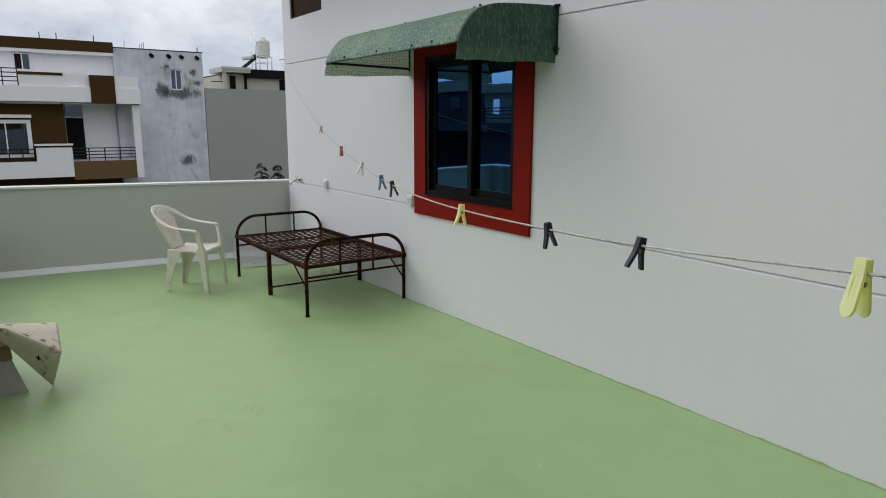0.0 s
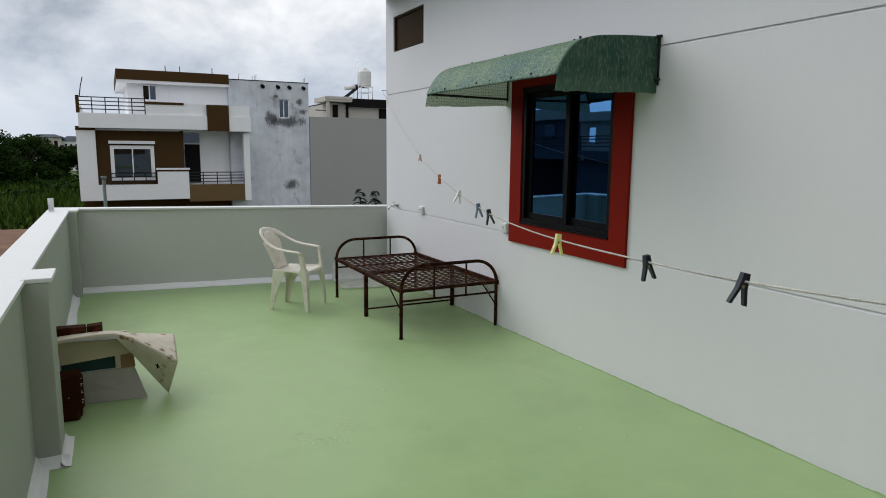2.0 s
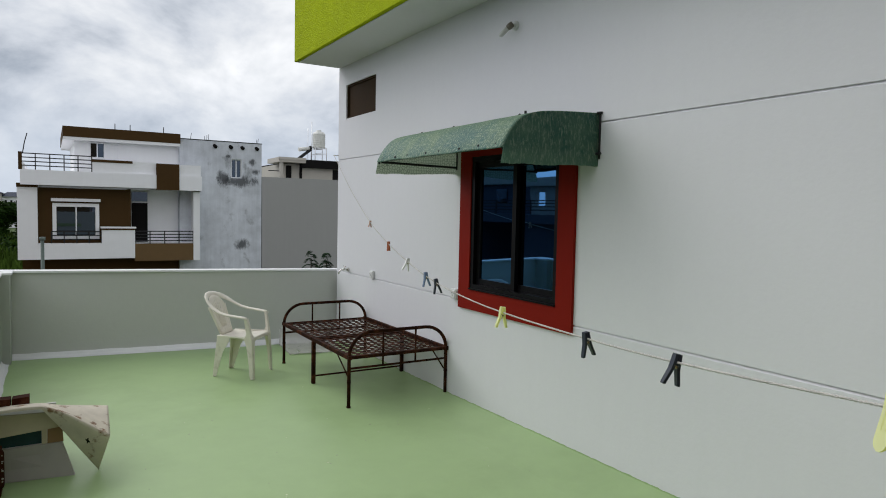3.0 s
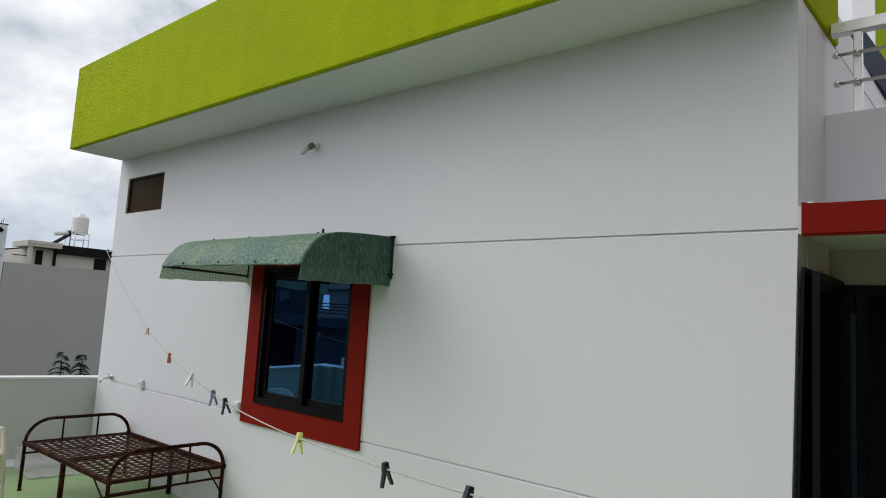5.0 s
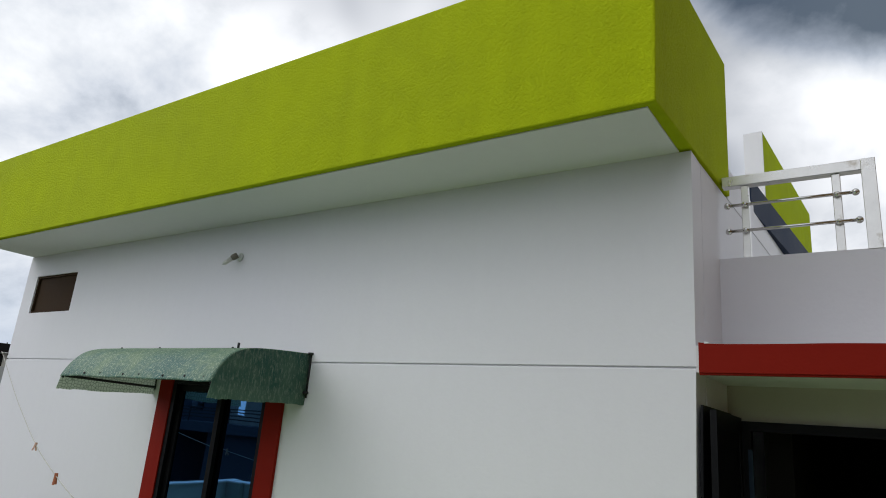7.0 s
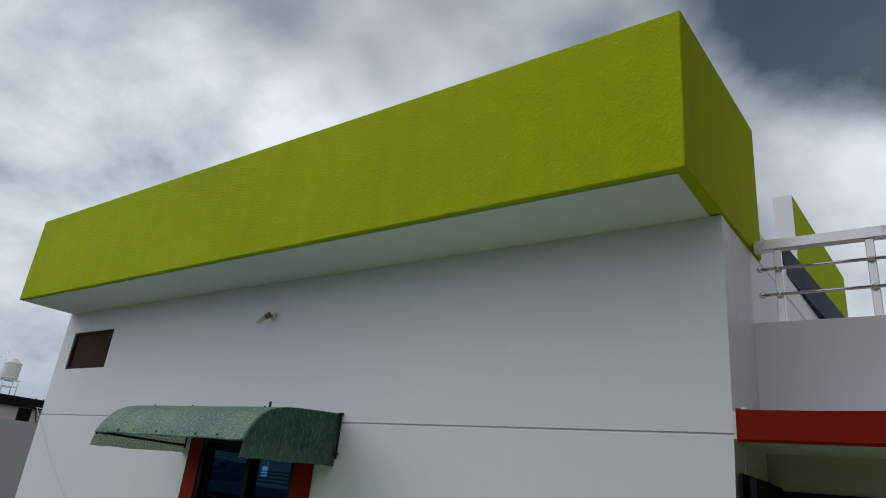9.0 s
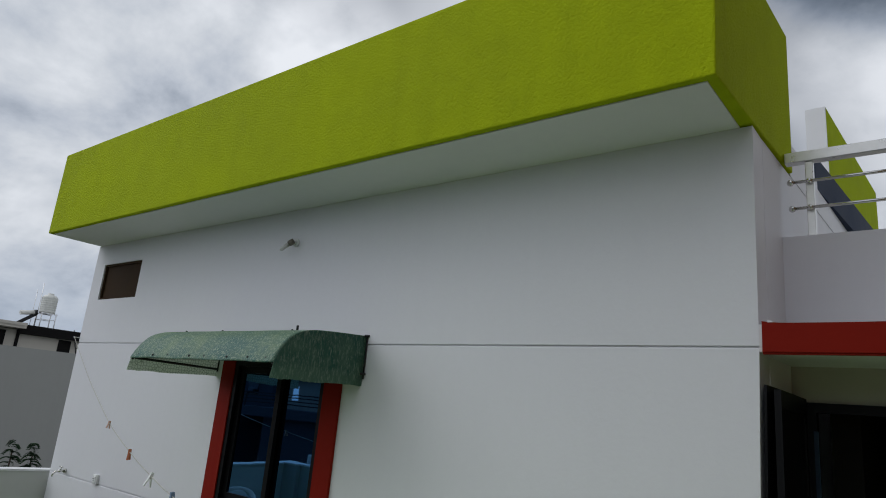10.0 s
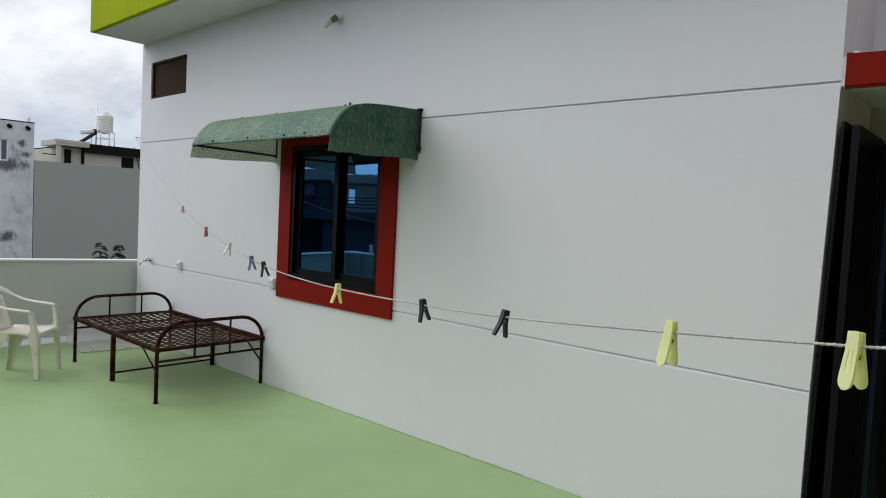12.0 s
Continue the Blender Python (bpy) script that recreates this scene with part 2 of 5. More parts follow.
M_PLASTIC = mat("cream_plastic", (0.78, 0.74, 0.65), 0.42, vary=0.07, grain=20, patch=5, bump=0.03, second=(0.50, 0.45, 0.36), cover=(0.58, 0.8))
M_PVC = mat("white_pvc", (0.74, 0.75, 0.74), 0.4, vary=0.06, bump=0.02)
M_LAMP = mat("grey_lamp_tube", (0.72, 0.72, 0.69), 0.25, vary=0.1, bump=0.0)
M_LAMPH = mat("dark_lamp_holder", (0.20, 0.18, 0.15), 0.35, metal=0.4, vary=0.2, bump=0.05)
M_CHROME = mat("brushed_steel", (0.62, 0.61, 0.58), 0.2, metal=1.0, vary=0.12, grain=30, patch=6, bump=0.03)
M_SATIN = mat("dusty_steel", (0.74, 0.73, 0.71), 0.30, metal=0.85, vary=0.2, grain=12, patch=5, bump=0.05, second=(0.30, 0.24, 0.16), cover=(0.6, 0.78))
M_NAVY = mat("navy_paint", (0.016, 0.026, 0.055), 0.6, spec=0.08, vary=0.25, grain=12, patch=3)
M_ROPE = mat("white_rope", (0.56, 0.54, 0.50), 0.8, vary=0.5, grain=120, patch=20, bump=0.5, relief=300)
M_YELLOW = mat("pale_yellow_plastic", (0.93, 0.94, 0.62), 0.35, vary=0.05, bump=0.0)
def thin_plastic(m, color, share):
    """Lets light through a thin moulded plastic part."""
    nt = m.node_tree
    tr = nt.nodes.new("ShaderNodeBsdfTranslucent"); tr.inputs["Color"].default_value = (*color, 1)
    mx = nt.nodes.new("ShaderNodeMixShader"); mx.inputs[0].default_value = share
    nt.links.new(nt.nodes["Principled BSDF"].outputs[0], mx.inputs[1]); nt.links.new(tr.outputs[0], mx.inputs[2])
    nt.links.new(mx.outputs[0], nt.nodes["Material Output"].inputs["Surface"])


thin_plastic(M_YELLOW, (0.93, 0.95, 0.20), 0.42)
M_DARKPIN = mat("charcoal_plastic", (0.030, 0.036, 0.050), 0.4, vary=0.15, bump=0.02)
M_BLUEPIN = mat("grey_blue_plastic", (0.16, 0.22, 0.34), 0.4, vary=0.1, bump=0.02)
M_WHITEPIN = mat("white_plastic", (0.75, 0.75, 0.75), 0.4, vary=0.05, bump=0.02)
M_REDPIN = mat("orange_red_plastic", (0.42, 0.13, 0.06), 0.4, vary=0.1, bump=0.02)
M_PINKPIN = mat("faded_orange_plastic", (0.50, 0.30, 0.22), 0.4, vary=0.1, bump=0.02)
M_WOOD = mat("dark_red_wood", (0.042, 0.013, 0.007), 0.75, spec=0.03, vary=0.35, grain=18, patch=4, bump=0.2, second=(0.14, 0.055, 0.03), cover=(0.55, 0.75))
M_TAN = mat("tan_wood", (0.28, 0.17, 0.09), 0.65, vary=0.25, grain=14, patch=4, bump=0.15)
M_PLY = mat("warped_plywood", (0.60, 0.545, 0.455), 0.7, vary=0.30, grain=10, patch=7, bump=0.2, second=(0.22, 0.13, 0.075), cover=(0.57, 0.67))
M_CREAMB = mat("cream_faced_board", (0.52, 0.46, 0.34), 0.6, vary=0.15, grain=12, patch=4, bump=0.05, second=(0.34, 0.25, 0.15), cover=(0.60, 0.75))
M_BOARDG = mat("dull_grey_board", (0.38, 0.365, 0.34), 0.7, vary=0.15, grain=10, patch=3, bump=0.06)
M_BOARD = mat("white_board", (0.66, 0.66, 0.63), 0.6, vary=0.08, grain=10, patch=3, bump=0.06)
M_TEAL = mat("teal_board", (0.02, 0.06, 0.065), 0.6, vary=0.25, grain=12, patch=4)
M_FILM = film_mat("dusty_clear_plastic", (0.74, 0.72, 0.70), 0.62)
M_CEMENT = mat("bare_cement", (0.40, 0.39, 0.35), 0.8, vary=0.25, grain=12, patch=4, bump=0.3)
M_H1 = mat("neighbour_white", (0.85, 0.85, 0.87), 0.65, vary=0.06, grain=3, patch=0.5, bump=0.05, streak=0.05)
M_BROWN = mat("neighbour_brown", (0.062, 0.034, 0.012), 0.7, spec=0.08, vary=0.15, grain=4, patch=0.7)
M_TANW = mat("neighbour_tan", (0.14, 0.085, 0.035), 0.65, vary=0.15, grain=4, patch=0.7)
M_GREY = mat("stained_render", (0.60, 0.62, 0.67), 0.85, spec=0.1, vary=0.45, grain=2.5, patch=0.7, bump=0.2, second=(0.16, 0.165, 0.175), cover=(0.60, 0.74), streak=0.3, run=0.65)
M_GREY2 = mat("plain_grey_wall", (0.35, 0.345, 0.34), 0.8, vary=0.05, grain=3, patch=0.4, bump=0.1, streak=0.06)
M_CREAM = mat("cream_render", (0.50, 0.47, 0.42), 0.7, vary=0.08, grain=3, patch=0.5)
# for near-black parts, and for the hall's gloom put into its colour
M_DARK = mat("near_black_and_gloom", (0.010, 0.009, 0.009), 0.8, spec=0.1, vary=0.2, grain=3)
M_RAIL = mat("dark_rail_paint", (0.02, 0.02, 0.022), 0.5, vary=0.2, bump=0.03)
M_PANE = glass_mat("neighbour_glass", (0.07, 0.09, 0.12), 0.7, (0.012, 0.015, 0.02))
# dark blue because the backlit look of pale render is put in the colour
M_BLUEW = mat("backlit_blue_render", (0.055, 0.07, 0.10), 0.7, vary=0.10, grain=3, patch=0.5)
M_SOIL = mat("red_earth", (0.16, 0.085, 0.05), 0.9, vary=0.4, grain=2.5, patch=0.5, bump=0.8, second=(0.25, 0.15, 0.09), cover=(0.5, 0.7), relief=4)
M_GRASS = mat("wild_grass", (0.046, 0.080, 0.012), 0.8, vary=0.4, grain=0.8, patch=0.15, bump=0.0, island=0.9, spec=0.04)
M_GROUND = mat("overgrown_ground", (0.06, 0.095, 0.025), 0.9, vary=0.5, grain=0.9, patch=0.12, bump=0.8, second=(0.12, 0.08, 0.045), cover=(0.60, 0.72), relief=3)
def mould(m, spots, color):
    """Black mould with ragged edges round given places of a wall: (x, z, half width, half height)."""
    nt = m.node_tree
    n, l = nt.nodes.new, nt.links.new
    geo = n("ShaderNodeNewGeometry")
    b = nt.nodes["Principled BSDF"]
    src = b.inputs["Base Color"].links[0].from_socket
    mp = n("ShaderNodeMapping"); mp.inputs["Scale"].default_value = (1, 1, 0.45); l(geo.outputs["Position"], mp.inputs["Vector"])
    rag = n("ShaderNodeTexNoise")
    rag.inputs["Scale"].default_value, rag.inputs["Detail"].default_value, rag.inputs["Roughness"].default_value = 5.0, 9.0, 0.75
    l(mp.outputs[0], rag.inputs["Vector"])
    for x, z, w, h in spots:
        d = n("ShaderNodeVectorMath"); d.operation = "SUBTRACT"; d.inputs[1].default_value = (x, 35.9, z); l(geo.outputs["Position"], d.inputs[0])
        s = n("ShaderNodeVectorMath"); s.operation = "MULTIPLY"; s.inputs[1].default_value = (1 / w, 0.2, 1 / h); l(d.outputs[0], s.inputs[0])
        ln = n("ShaderNodeVectorMath"); ln.operation = "LENGTH"; l(s.outputs[0], ln.inputs[0])
        near = n("ShaderNodeMapRange"); near.inputs["To Min"].default_value, near.inputs["To Max"].default_value = 0.62, 0.0
        near.inputs["From Max"].default_value = 1.5; l(ln.outputs["Value"], near.inputs["Value"])
        add = n("ShaderNodeMath"); add.operation = "ADD"; l(near.outputs[0], add.inputs[0]); l(rag.outputs["Fac"], add.inputs[1])
        cut = n("ShaderNodeMapRange"); cut.inputs["From Min"].default_value, cut.inputs["From Max"].default_value, cut.inputs["To Max"].default_value = 0.74, 0.96, 0.85
        l(add.outputs[0], cut.inputs["Value"])
        mx = n("ShaderNodeMix"); mx.data_type = "RGBA"; mx.inputs["B"].default_value = (*color, 1)
        l(cut.outputs[0], mx.inputs["Factor"]); l(src, mx.inputs["A"])
        src = mx.outputs["Result"]
    l(src, b.inputs["Base Color"])


mould(M_GREY, [(4.62, 3.1, 0.42, 0.5), (5.45, 3.0, 1.25, 0.34), (6.1, 4.02, 0.28, 0.25), (6.3, 3.55, 0.3, 0.2), (5.6, -0.35, 0.5, 0.35), (4.9, 4.3, 0.2, 0.15)], (0.06, 0.062, 0.066))
M_LEAF = mat("dark_foliage", (0.013, 0.032, 0.004), 0.7, vary=0.3, grain=1.2, patch=0.3, bump=0.0, island=1.0, spec=0.04)
M_SPRIG = mat("sprig_foliage", (0.014, 0.034, 0.014), 0.7, vary=0.3, grain=6, patch=2, bump=0.0, island=0.6, spec=0.04)
M_BARK = mat("bark", (0.07, 0.05, 0.035), 0.85, vary=0.4, grain=8, patch=2, bump=0.6)
M_POST = mat("weathered_green_pipe", (0.13, 0.165, 0.15), 0.5, vary=0.2)
M_TANKP = mat("white_tank_plastic", (0.68, 0.68, 0.64), 0.45, vary=0.08, grain=3, patch=1.2)


# ---- mesh helpers ----
def box(bm, x0, x1, y0, y1, z0, z1, bevel=0.0):
    vs = [bm.verts.new((x, y, z)) for z in (z0, z1) for y in (y0, y1) for x in (x0, x1)]
    fs = [bm.faces.new([vs[i] for i in q]) for q in ((0, 2, 3, 1), (4, 5, 7, 6), (0, 1, 5, 4), (2, 6, 7, 3), (0, 4, 6, 2), (1, 3, 7, 5))]
    if bevel:
        es = list({e for f in fs for e in f.edges})
        bmesh.ops.bevel(bm, geom=es, offset=bevel, segments=2, affect="EDGES", profile=0.5)


def prism(bm, pts, z0, z1):
    """An upright prism over the plan pts; z0 and z1 may be one height or one for each corner."""
    tops = z1 if isinstance(z1, (list, tuple)) else [z1] * len(pts)
    feet = z0 if isinstance(z0, (list, tuple)) else [z0] * len(pts)
    lo = [bm.verts.new((x, y, z)) for (x, y), z in zip(pts, feet)]
    hi = [bm.verts.new((x, y, z)) for (x, y), z in zip(pts, tops)]
    bm.faces.new(lo[::-1]); bm.faces.new(hi)
    for i in range(len(pts)):
        j = (i + 1) % len(pts)
        bm.faces.new((lo[i], lo[j], hi[j], hi[i]))


def tube(bm, pts, r, n=10, close=True):
    """A round bar along pts; r is one radius or one for each point."""
    pts = [Vector(p) for p in pts]
    rs = r if isinstance(r, (list, tuple)) else [r] * len(pts)
    rings, side = [], None
    for i, p in enumerate(pts):
        d = (pts[min(i + 1, len(pts) - 1)] - pts[max(i - 1, 0)]).normalized()
        if side is None:
            side = d.orthogonal().normalized()
        side = (side - d * side.dot(d)).normalized()
        up = d.cross(side)
        rings.append([bm.verts.new(p + rs[i] * (math.cos(a) * side + math.sin(a) * up)) for a in (2 * math.pi * k / n for k in range(n))])
    for a, b in zip(rings, rings[1:]):
        for k in range(n):
            f = bm.faces.new((a[k], a[(k + 1) % n], b[(k + 1) % n], b[k]))
            f.smooth = True
    if close:
        bm.faces.new(rings[0][::-1]); bm.faces.new(rings[-1])


def grid(bm, nu, nv, fn, thick=0.0):
    """A sheet of nu by nv cells from fn(u, v), given a thickness along its normals."""
    vs = [[bm.verts.new(fn(i / nu, j / nv)) for j in range(nv + 1)] for i in range(nu + 1)]
    fs = []
    for i in range(nu):
        for j in range(nv):
            f = bm.faces.new((vs[i][j], vs[i + 1][j], vs[i + 1][j + 1], vs[i][j + 1]))
            f.smooth = True
            fs.append(f)
    if thick:
        bm.normal_update()
        bmesh.ops.solidify(bm, geom=fs, thickness=thick)


def make(name, bm, material, label="", category="", group="", kind=""):
    bm.normal_update()
    bmesh.ops.recalc_face_normals(bm, faces=bm.faces)
    me = bpy.data.meshes.new(name)
    bm.to_mesh(me); bm.free()
    me.materials.append(material)
    return tagged(new(name, me), label, category, group, kind)


def part(name, bm, material, parent, label=""):
    root = parent
    while root.parent:
        root = root.parent
    bmesh.ops.translate(bm, verts=bm.verts, vec=-root.location)
    ob = make(name, bm, material, label)
    ob.parent = parent
    return ob


def thing(name, label, category, at=(0, 0, 0), group=""):
    ob = new(name)
    ob.location = at
    ob.empty_display_size = 0.1
    return tagged(ob, label, category, group)


def boxed(name, dims, material, parent, label="", bevel=0.0):
    bm = bmesh.new()
    box(bm, *dims, bevel)
    return part(name, bm, material, parent, label)


def setting(name, boxes, material, label, bevel=0.0):
    bm = bmesh.new()
    for d in boxes:
        box(bm, *d, bevel)
    return make(name, bm, material, label, kind="structure")


# ---- the terrace ----
XL, XO = -3.605, -3.79          # inner and outer face of the lane-side parapet
YN, YB = 1.098, -1.3            # near corner of the house wall; added unseen wall behind the terrace
FAR_R, FAR_L = 8.405, 8.86      # inner face of the far parapet at the house and at the lane

bm = bmesh.new()
prism(bm, [(XO, YB - 0.2), (0.9, YB - 0.2), (0.9, 8.325), (0.35, 8.325), (0.35, 8.48), (XO, 9.12)], -0.22, 0.0)
make("floor", bm, M_FLOOR, "pale green painted terrace floor, worn in spots", kind="structure")

bm = bmesh.new()
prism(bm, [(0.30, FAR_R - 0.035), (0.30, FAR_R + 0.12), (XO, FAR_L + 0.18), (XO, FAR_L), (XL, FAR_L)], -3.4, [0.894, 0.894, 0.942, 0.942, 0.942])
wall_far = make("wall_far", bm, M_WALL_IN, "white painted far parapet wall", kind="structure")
bm = bmesh.new()
prism(bm, [(0.30, FAR_R - 0.043), (0.30, FAR_R + 0.128), (XO - 0.008, FAR_L + 0.188), (XO - 0.008, FAR_L - 0.008)], [0.8945, 0.8945, 0.9425, 0.9425], [0.914, 0.914, 0.962, 0.962])
part("wall_cap", bm, M_CAP, wall_far, "white painted flat coping")
bm = bmesh.new()
def lane_top(y):
    return 0.958 + 0.006 * (FAR_L - y)
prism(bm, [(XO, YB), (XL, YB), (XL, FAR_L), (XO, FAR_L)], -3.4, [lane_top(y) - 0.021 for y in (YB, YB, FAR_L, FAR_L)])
wall_lane = make("wall_lane", bm, M_WALL_LANE, "white side parapet wall, shade darkened into its paint", kind="structure")
bm = bmesh.new()
ends = (YB, YB, FAR_L - 0.012, FAR_L - 0.012)
prism(bm, list(zip((XO - 0.008, XL + 0.020, XL + 0.020, XO - 0.008), ends)), [lane_top(y) - 0.0205 for y in ends], [lane_top(y) for y in ends])
part("wall_cap", bm, M_CAP, wall_lane, "white painted flat coping")
# buttress piers
for y0, y1, x1 in ((4.30, 4.595, -3.488), (FAR_L - 0.30, FAR_L + 0.02, -3.52)):
    z = lane_top(y0)
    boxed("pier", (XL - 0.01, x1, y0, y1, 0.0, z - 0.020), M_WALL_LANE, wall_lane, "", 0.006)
    boxed("pier_cap", (XL, x1 + 0.022, y0 - 0.006, y1 + 0.004, z - 0.0195, z + 0.004), M_CAP, wall_lane, "", 0.004)
# white coving painted along the foot of the walls
def coving(name, a, b, w, h):
    a, b = Vector((*a, 0)), Vector((*b, 0))
    d = (b - a).normalized()
    nrm = Vector((-d.y, d.x, 0))
    bm = bmesh.new()
    steps = max(4, int((b - a).length / 0.12))
    rnd = random.Random(len(name) + int(100 * w))
    rows = []
    for i in range(steps + 1):
        p = a + (b - a) * i / steps
        ww, hh = w * (1 + 0.18 * (rnd.random() - 0.5)), h * (1 + 0.15 * (rnd.random() - 0.5))
        rows.append([bm.verts.new(p + nrm * ww * u + Vector((0, 0, 0.003 + hh * v))) for u, v in ((1, 0), (0.55, 0.12), (0.25, 0.4), (0.03, 1), (0, 1), (0, 0))])
    for r, s in zip(rows, rows[1:]):
        for k in range(5):
            bm.faces.new((r[k], s[k], s[k + 1], r[k + 1]))
    make(name, bm, M_CAP, "white painted coving along the wall foot", kind="structure")
coving("trim_far", (XL, FAR_L), (0.20, FAR_R - 0.02), -0.11, 0.05)
coving("trim_lane", (XL, YB), (XL, FAR_L), -0.07, 0.04)
coving("trim_pier", (XL, 4.298), (-3.45, 4.298), -0.10, 0.030)
coving("trim_pier_side", (-3.487, 4.20), (-3.487, 4.60), -0.045, 0.030)

# ---- the house ----
WY0, WY1, WZ0, WZ1 = 4.07, 5.212, 1.028, 2.17     # window opening
VY0, VY1, VZ0, VZ1 = 7.234, 8.09, 2.807, 3.218   # vent opening
G1, G2 = 0.912, 2.312                              # grooves
H = 0.008
YF, TOP = 8.33, 3.456
def corner_lean(z):
    return 0.020 * min(max(G2 - z, 0.0), 2.4)
bm = bmesh.new()
ys = [YN, WY0, WY1, VY0, VY1, YF]
zs = [-3.4, G1 - H, G1 + H, WZ0, WZ1, G2 - H, G2 + H, VZ0, VZ1, TOP]
for ya, yb in zip(ys, ys[1:]):
    for za, zb in zip(zs, zs[1:]):
        if (ya == WY0 and za == WZ0) or (ya == VY0 and za == VZ0):
            continue
        box(bm, 0.014 if za in (G1 - H, G2 - H) else 0.0, 0.2, ya, yb, za, zb)
bmesh.ops.remove_doubles(bm, verts=bm.verts, dist=0.0005)
for g in (G1, G2):     # sloping lower lip of each groove
    a, b = ([bm.verts.new(p) for p in ((0.0006, y, g - H), (0.0142, y, g - H), (0.0142, y, g + H * 0.35))] for y in (YN + 0.001, YF - 0.001))
    bm.faces.new(a); bm.faces.new(b[::-1])
    for i in range(3):
        bm.faces.new((a[i], b[i], b[(i + 1) % 3], a[(i + 1) % 3]))
for v in bm.verts:     # the plaster corner leans back a little below the upper groove
    if v.co.y < YN + 0.01:
        v.co.y += corner_lean(v.co.z)
make("wall_house", bm, M_WALL, "white painted house wall with two shallow grooves", kind="structure")
bm = bmesh.new()
prism(bm, [(0.2, 1.0967), (7.0, 0.88), (7.0, 1.29), (0.2, 1.29)], -3.4, TOP)
prism(bm, [(0.79, 1.074), (3.2, 0.994), (3.2, 1.24), (0.79, 1.24)], TOP, 3.68)
make("wall_side", bm, M_WALL, "white painted side wall of the house", kind="structure")
setting("wall_back", [(0.2, 7.0, YF - 0.2, YF, -3.4, TOP), (6.8, 7.0, YN + 0.2, YF - 0.2, -3.4, TOP)], M_WALL, "white painted outer walls of the house")
setting("ceiling", [(0.2, 6.8, YN + 0.2, YF - 0.2, TOP - 0.14, TOP - 0.004)], M_SOFFIT, "white roof slab over the room")
setting("floor_room", [(0.2, 6.8, YN + 0.2, YF - 0.2, -0.2, 0.0)], M_CEMENT, "grey floor of the room")

fascia = thing("roof_fascia", "lime green stuccoed roof fascia with a white soffit", "fascia", (0.2, 4.7, TOP))
bm = bmesh.new()
prism(bm, [(-0.586, 1.11), (0.78, 1.058), (0.78, 8.345), (-0.583, 8.33)], TOP + 0.008, [4.388, 4.397, 4.405, 4.405])
bmesh.ops.bevel(bm, geom=bm.edges[:], offset=0.008, segments=2, affect="EDGES", profile=0.5)
part("fascia_band", bm, M_LIME, fascia)
boxed("soffit", (-0.545, -0.0004, 1.160, 8.29, TOP + 0.0002, TOP + 0.0075), M_SOFFIT, fascia, "white painted soffit")

# red painted window surround, frame and sliding sashes
win = tagged(thing("window_1", "black framed sliding window with blue reflecting glass and red surround", "window", (0.0, 4.66, 0.85)), kind="structure")
bm = bmesh.new()
RY0, RY1, RZ0, RZ1 = 3.896, 5.385, 0.848, 2.30
for d in ((RY0, RY1, RZ0, WZ0), (RY0, RY1, WZ1, RZ1), (RY0, WY0, WZ0, WZ1), (WY1, RY1, WZ0, WZ1)):
    box(bm, -0.022, 0.02, *d)
part("surround", bm, M_RED, win, "dark red painted plaster surround")
def frame_ring(bm, y0, y1, z0, z1, w, x0, x1):
    box(bm, x0, x1, y0, y1, z0, z0 + w); box(bm, x0, x1, y0, y1, z1 - w, z1)
    box(bm, x0, x1, y0, y0 + w, z0 + w, z1 - w); box(bm, x0, x1, y1 - w, y1, z0 + w, z1 - w)
bm = bmesh.new()
frame_ring(bm, WY0, WY1, WZ0, WZ1, 0.045, -0.012, 0.10)
part("window_frame", bm, M_BLACK, win)
for y0, y1, x in ((4.62, WY1 - 0.046, 0.022), (WY0 + 0.046, 4.685, 0.056)):
    bm = bmesh.new()
    frame_ring(bm, y0, y1, WZ0 + 0.046, WZ1 - 0.046, 0.05, x, x + 0.03)
    sash = part("sash", bm, M_BLACK, win)
    boxed("pane", (x + 0.012, x + 0.018, y0 + 0.048, y1 - 0.048, WZ0 + 0.092, WZ1 - 0.092), M_GLASS, sash, "blue reflecting glass")
boxed("window_sill", (-0.034, -0.0125, WY0 + 0.002, WY1 - 0.002, WZ0 - 0.002, WZ0 + 0.010), M_BLACK, win, "dusty black sill edge")

# high vent
vent = tagged(thing("window_2", "brown boarded square vent opening high on the wall", "vent", (0.0, 7.66, VZ0)), kind="structure")
bm = bmesh.new()
frame_ring(bm, VY0, VY1, VZ0, VZ1, 0.022, 0.015, 0.06)
part("vent_frame", bm, M_VENT, vent)
boxed("board", (0.035, 0.05, VY0 + 0.02, VY1 - 0.02, VZ0 + 0.02, VZ1 - 0.02), M_VENT, vent)

# the doorway recess beyond the corner
setting("slab_doorway", [(0.0, 0.62, YB, 1.0975, 2.292, 2.421)], M_SOFFIT, "white underside of the doorway slab")
bm = bmesh.new()
for k in range(40):     # the painted edge is not quite straight
    a, b = YB + (1.078 - YB) * k / 40, YB + (1.078 - YB) * (k + 1) / 40
    za, zb = (2.423 + 0.004 * noise.noise((y * 3.0, 1, 7)) + 0.010 * max(0.0, y - 1.0) / 0.078 for y in (a, b))
    prism(bm, [(-0.03, a), (-0.03, b), (-0.002, b), (-0.002, a)], 2.288, [za, zb, zb, za])
    prism(bm, [(-0.022, a), (-0.022, b), (-0.002, b), (-0.002, a)], 2.278, 2.288)
bmesh.ops.remove_doubles(bm, verts=bm.verts, dist=0.0003)
make("trim_slab", bm, M_RED, "dark red painted slab edge above the doorway", kind="structure")
bm = bmesh.new()
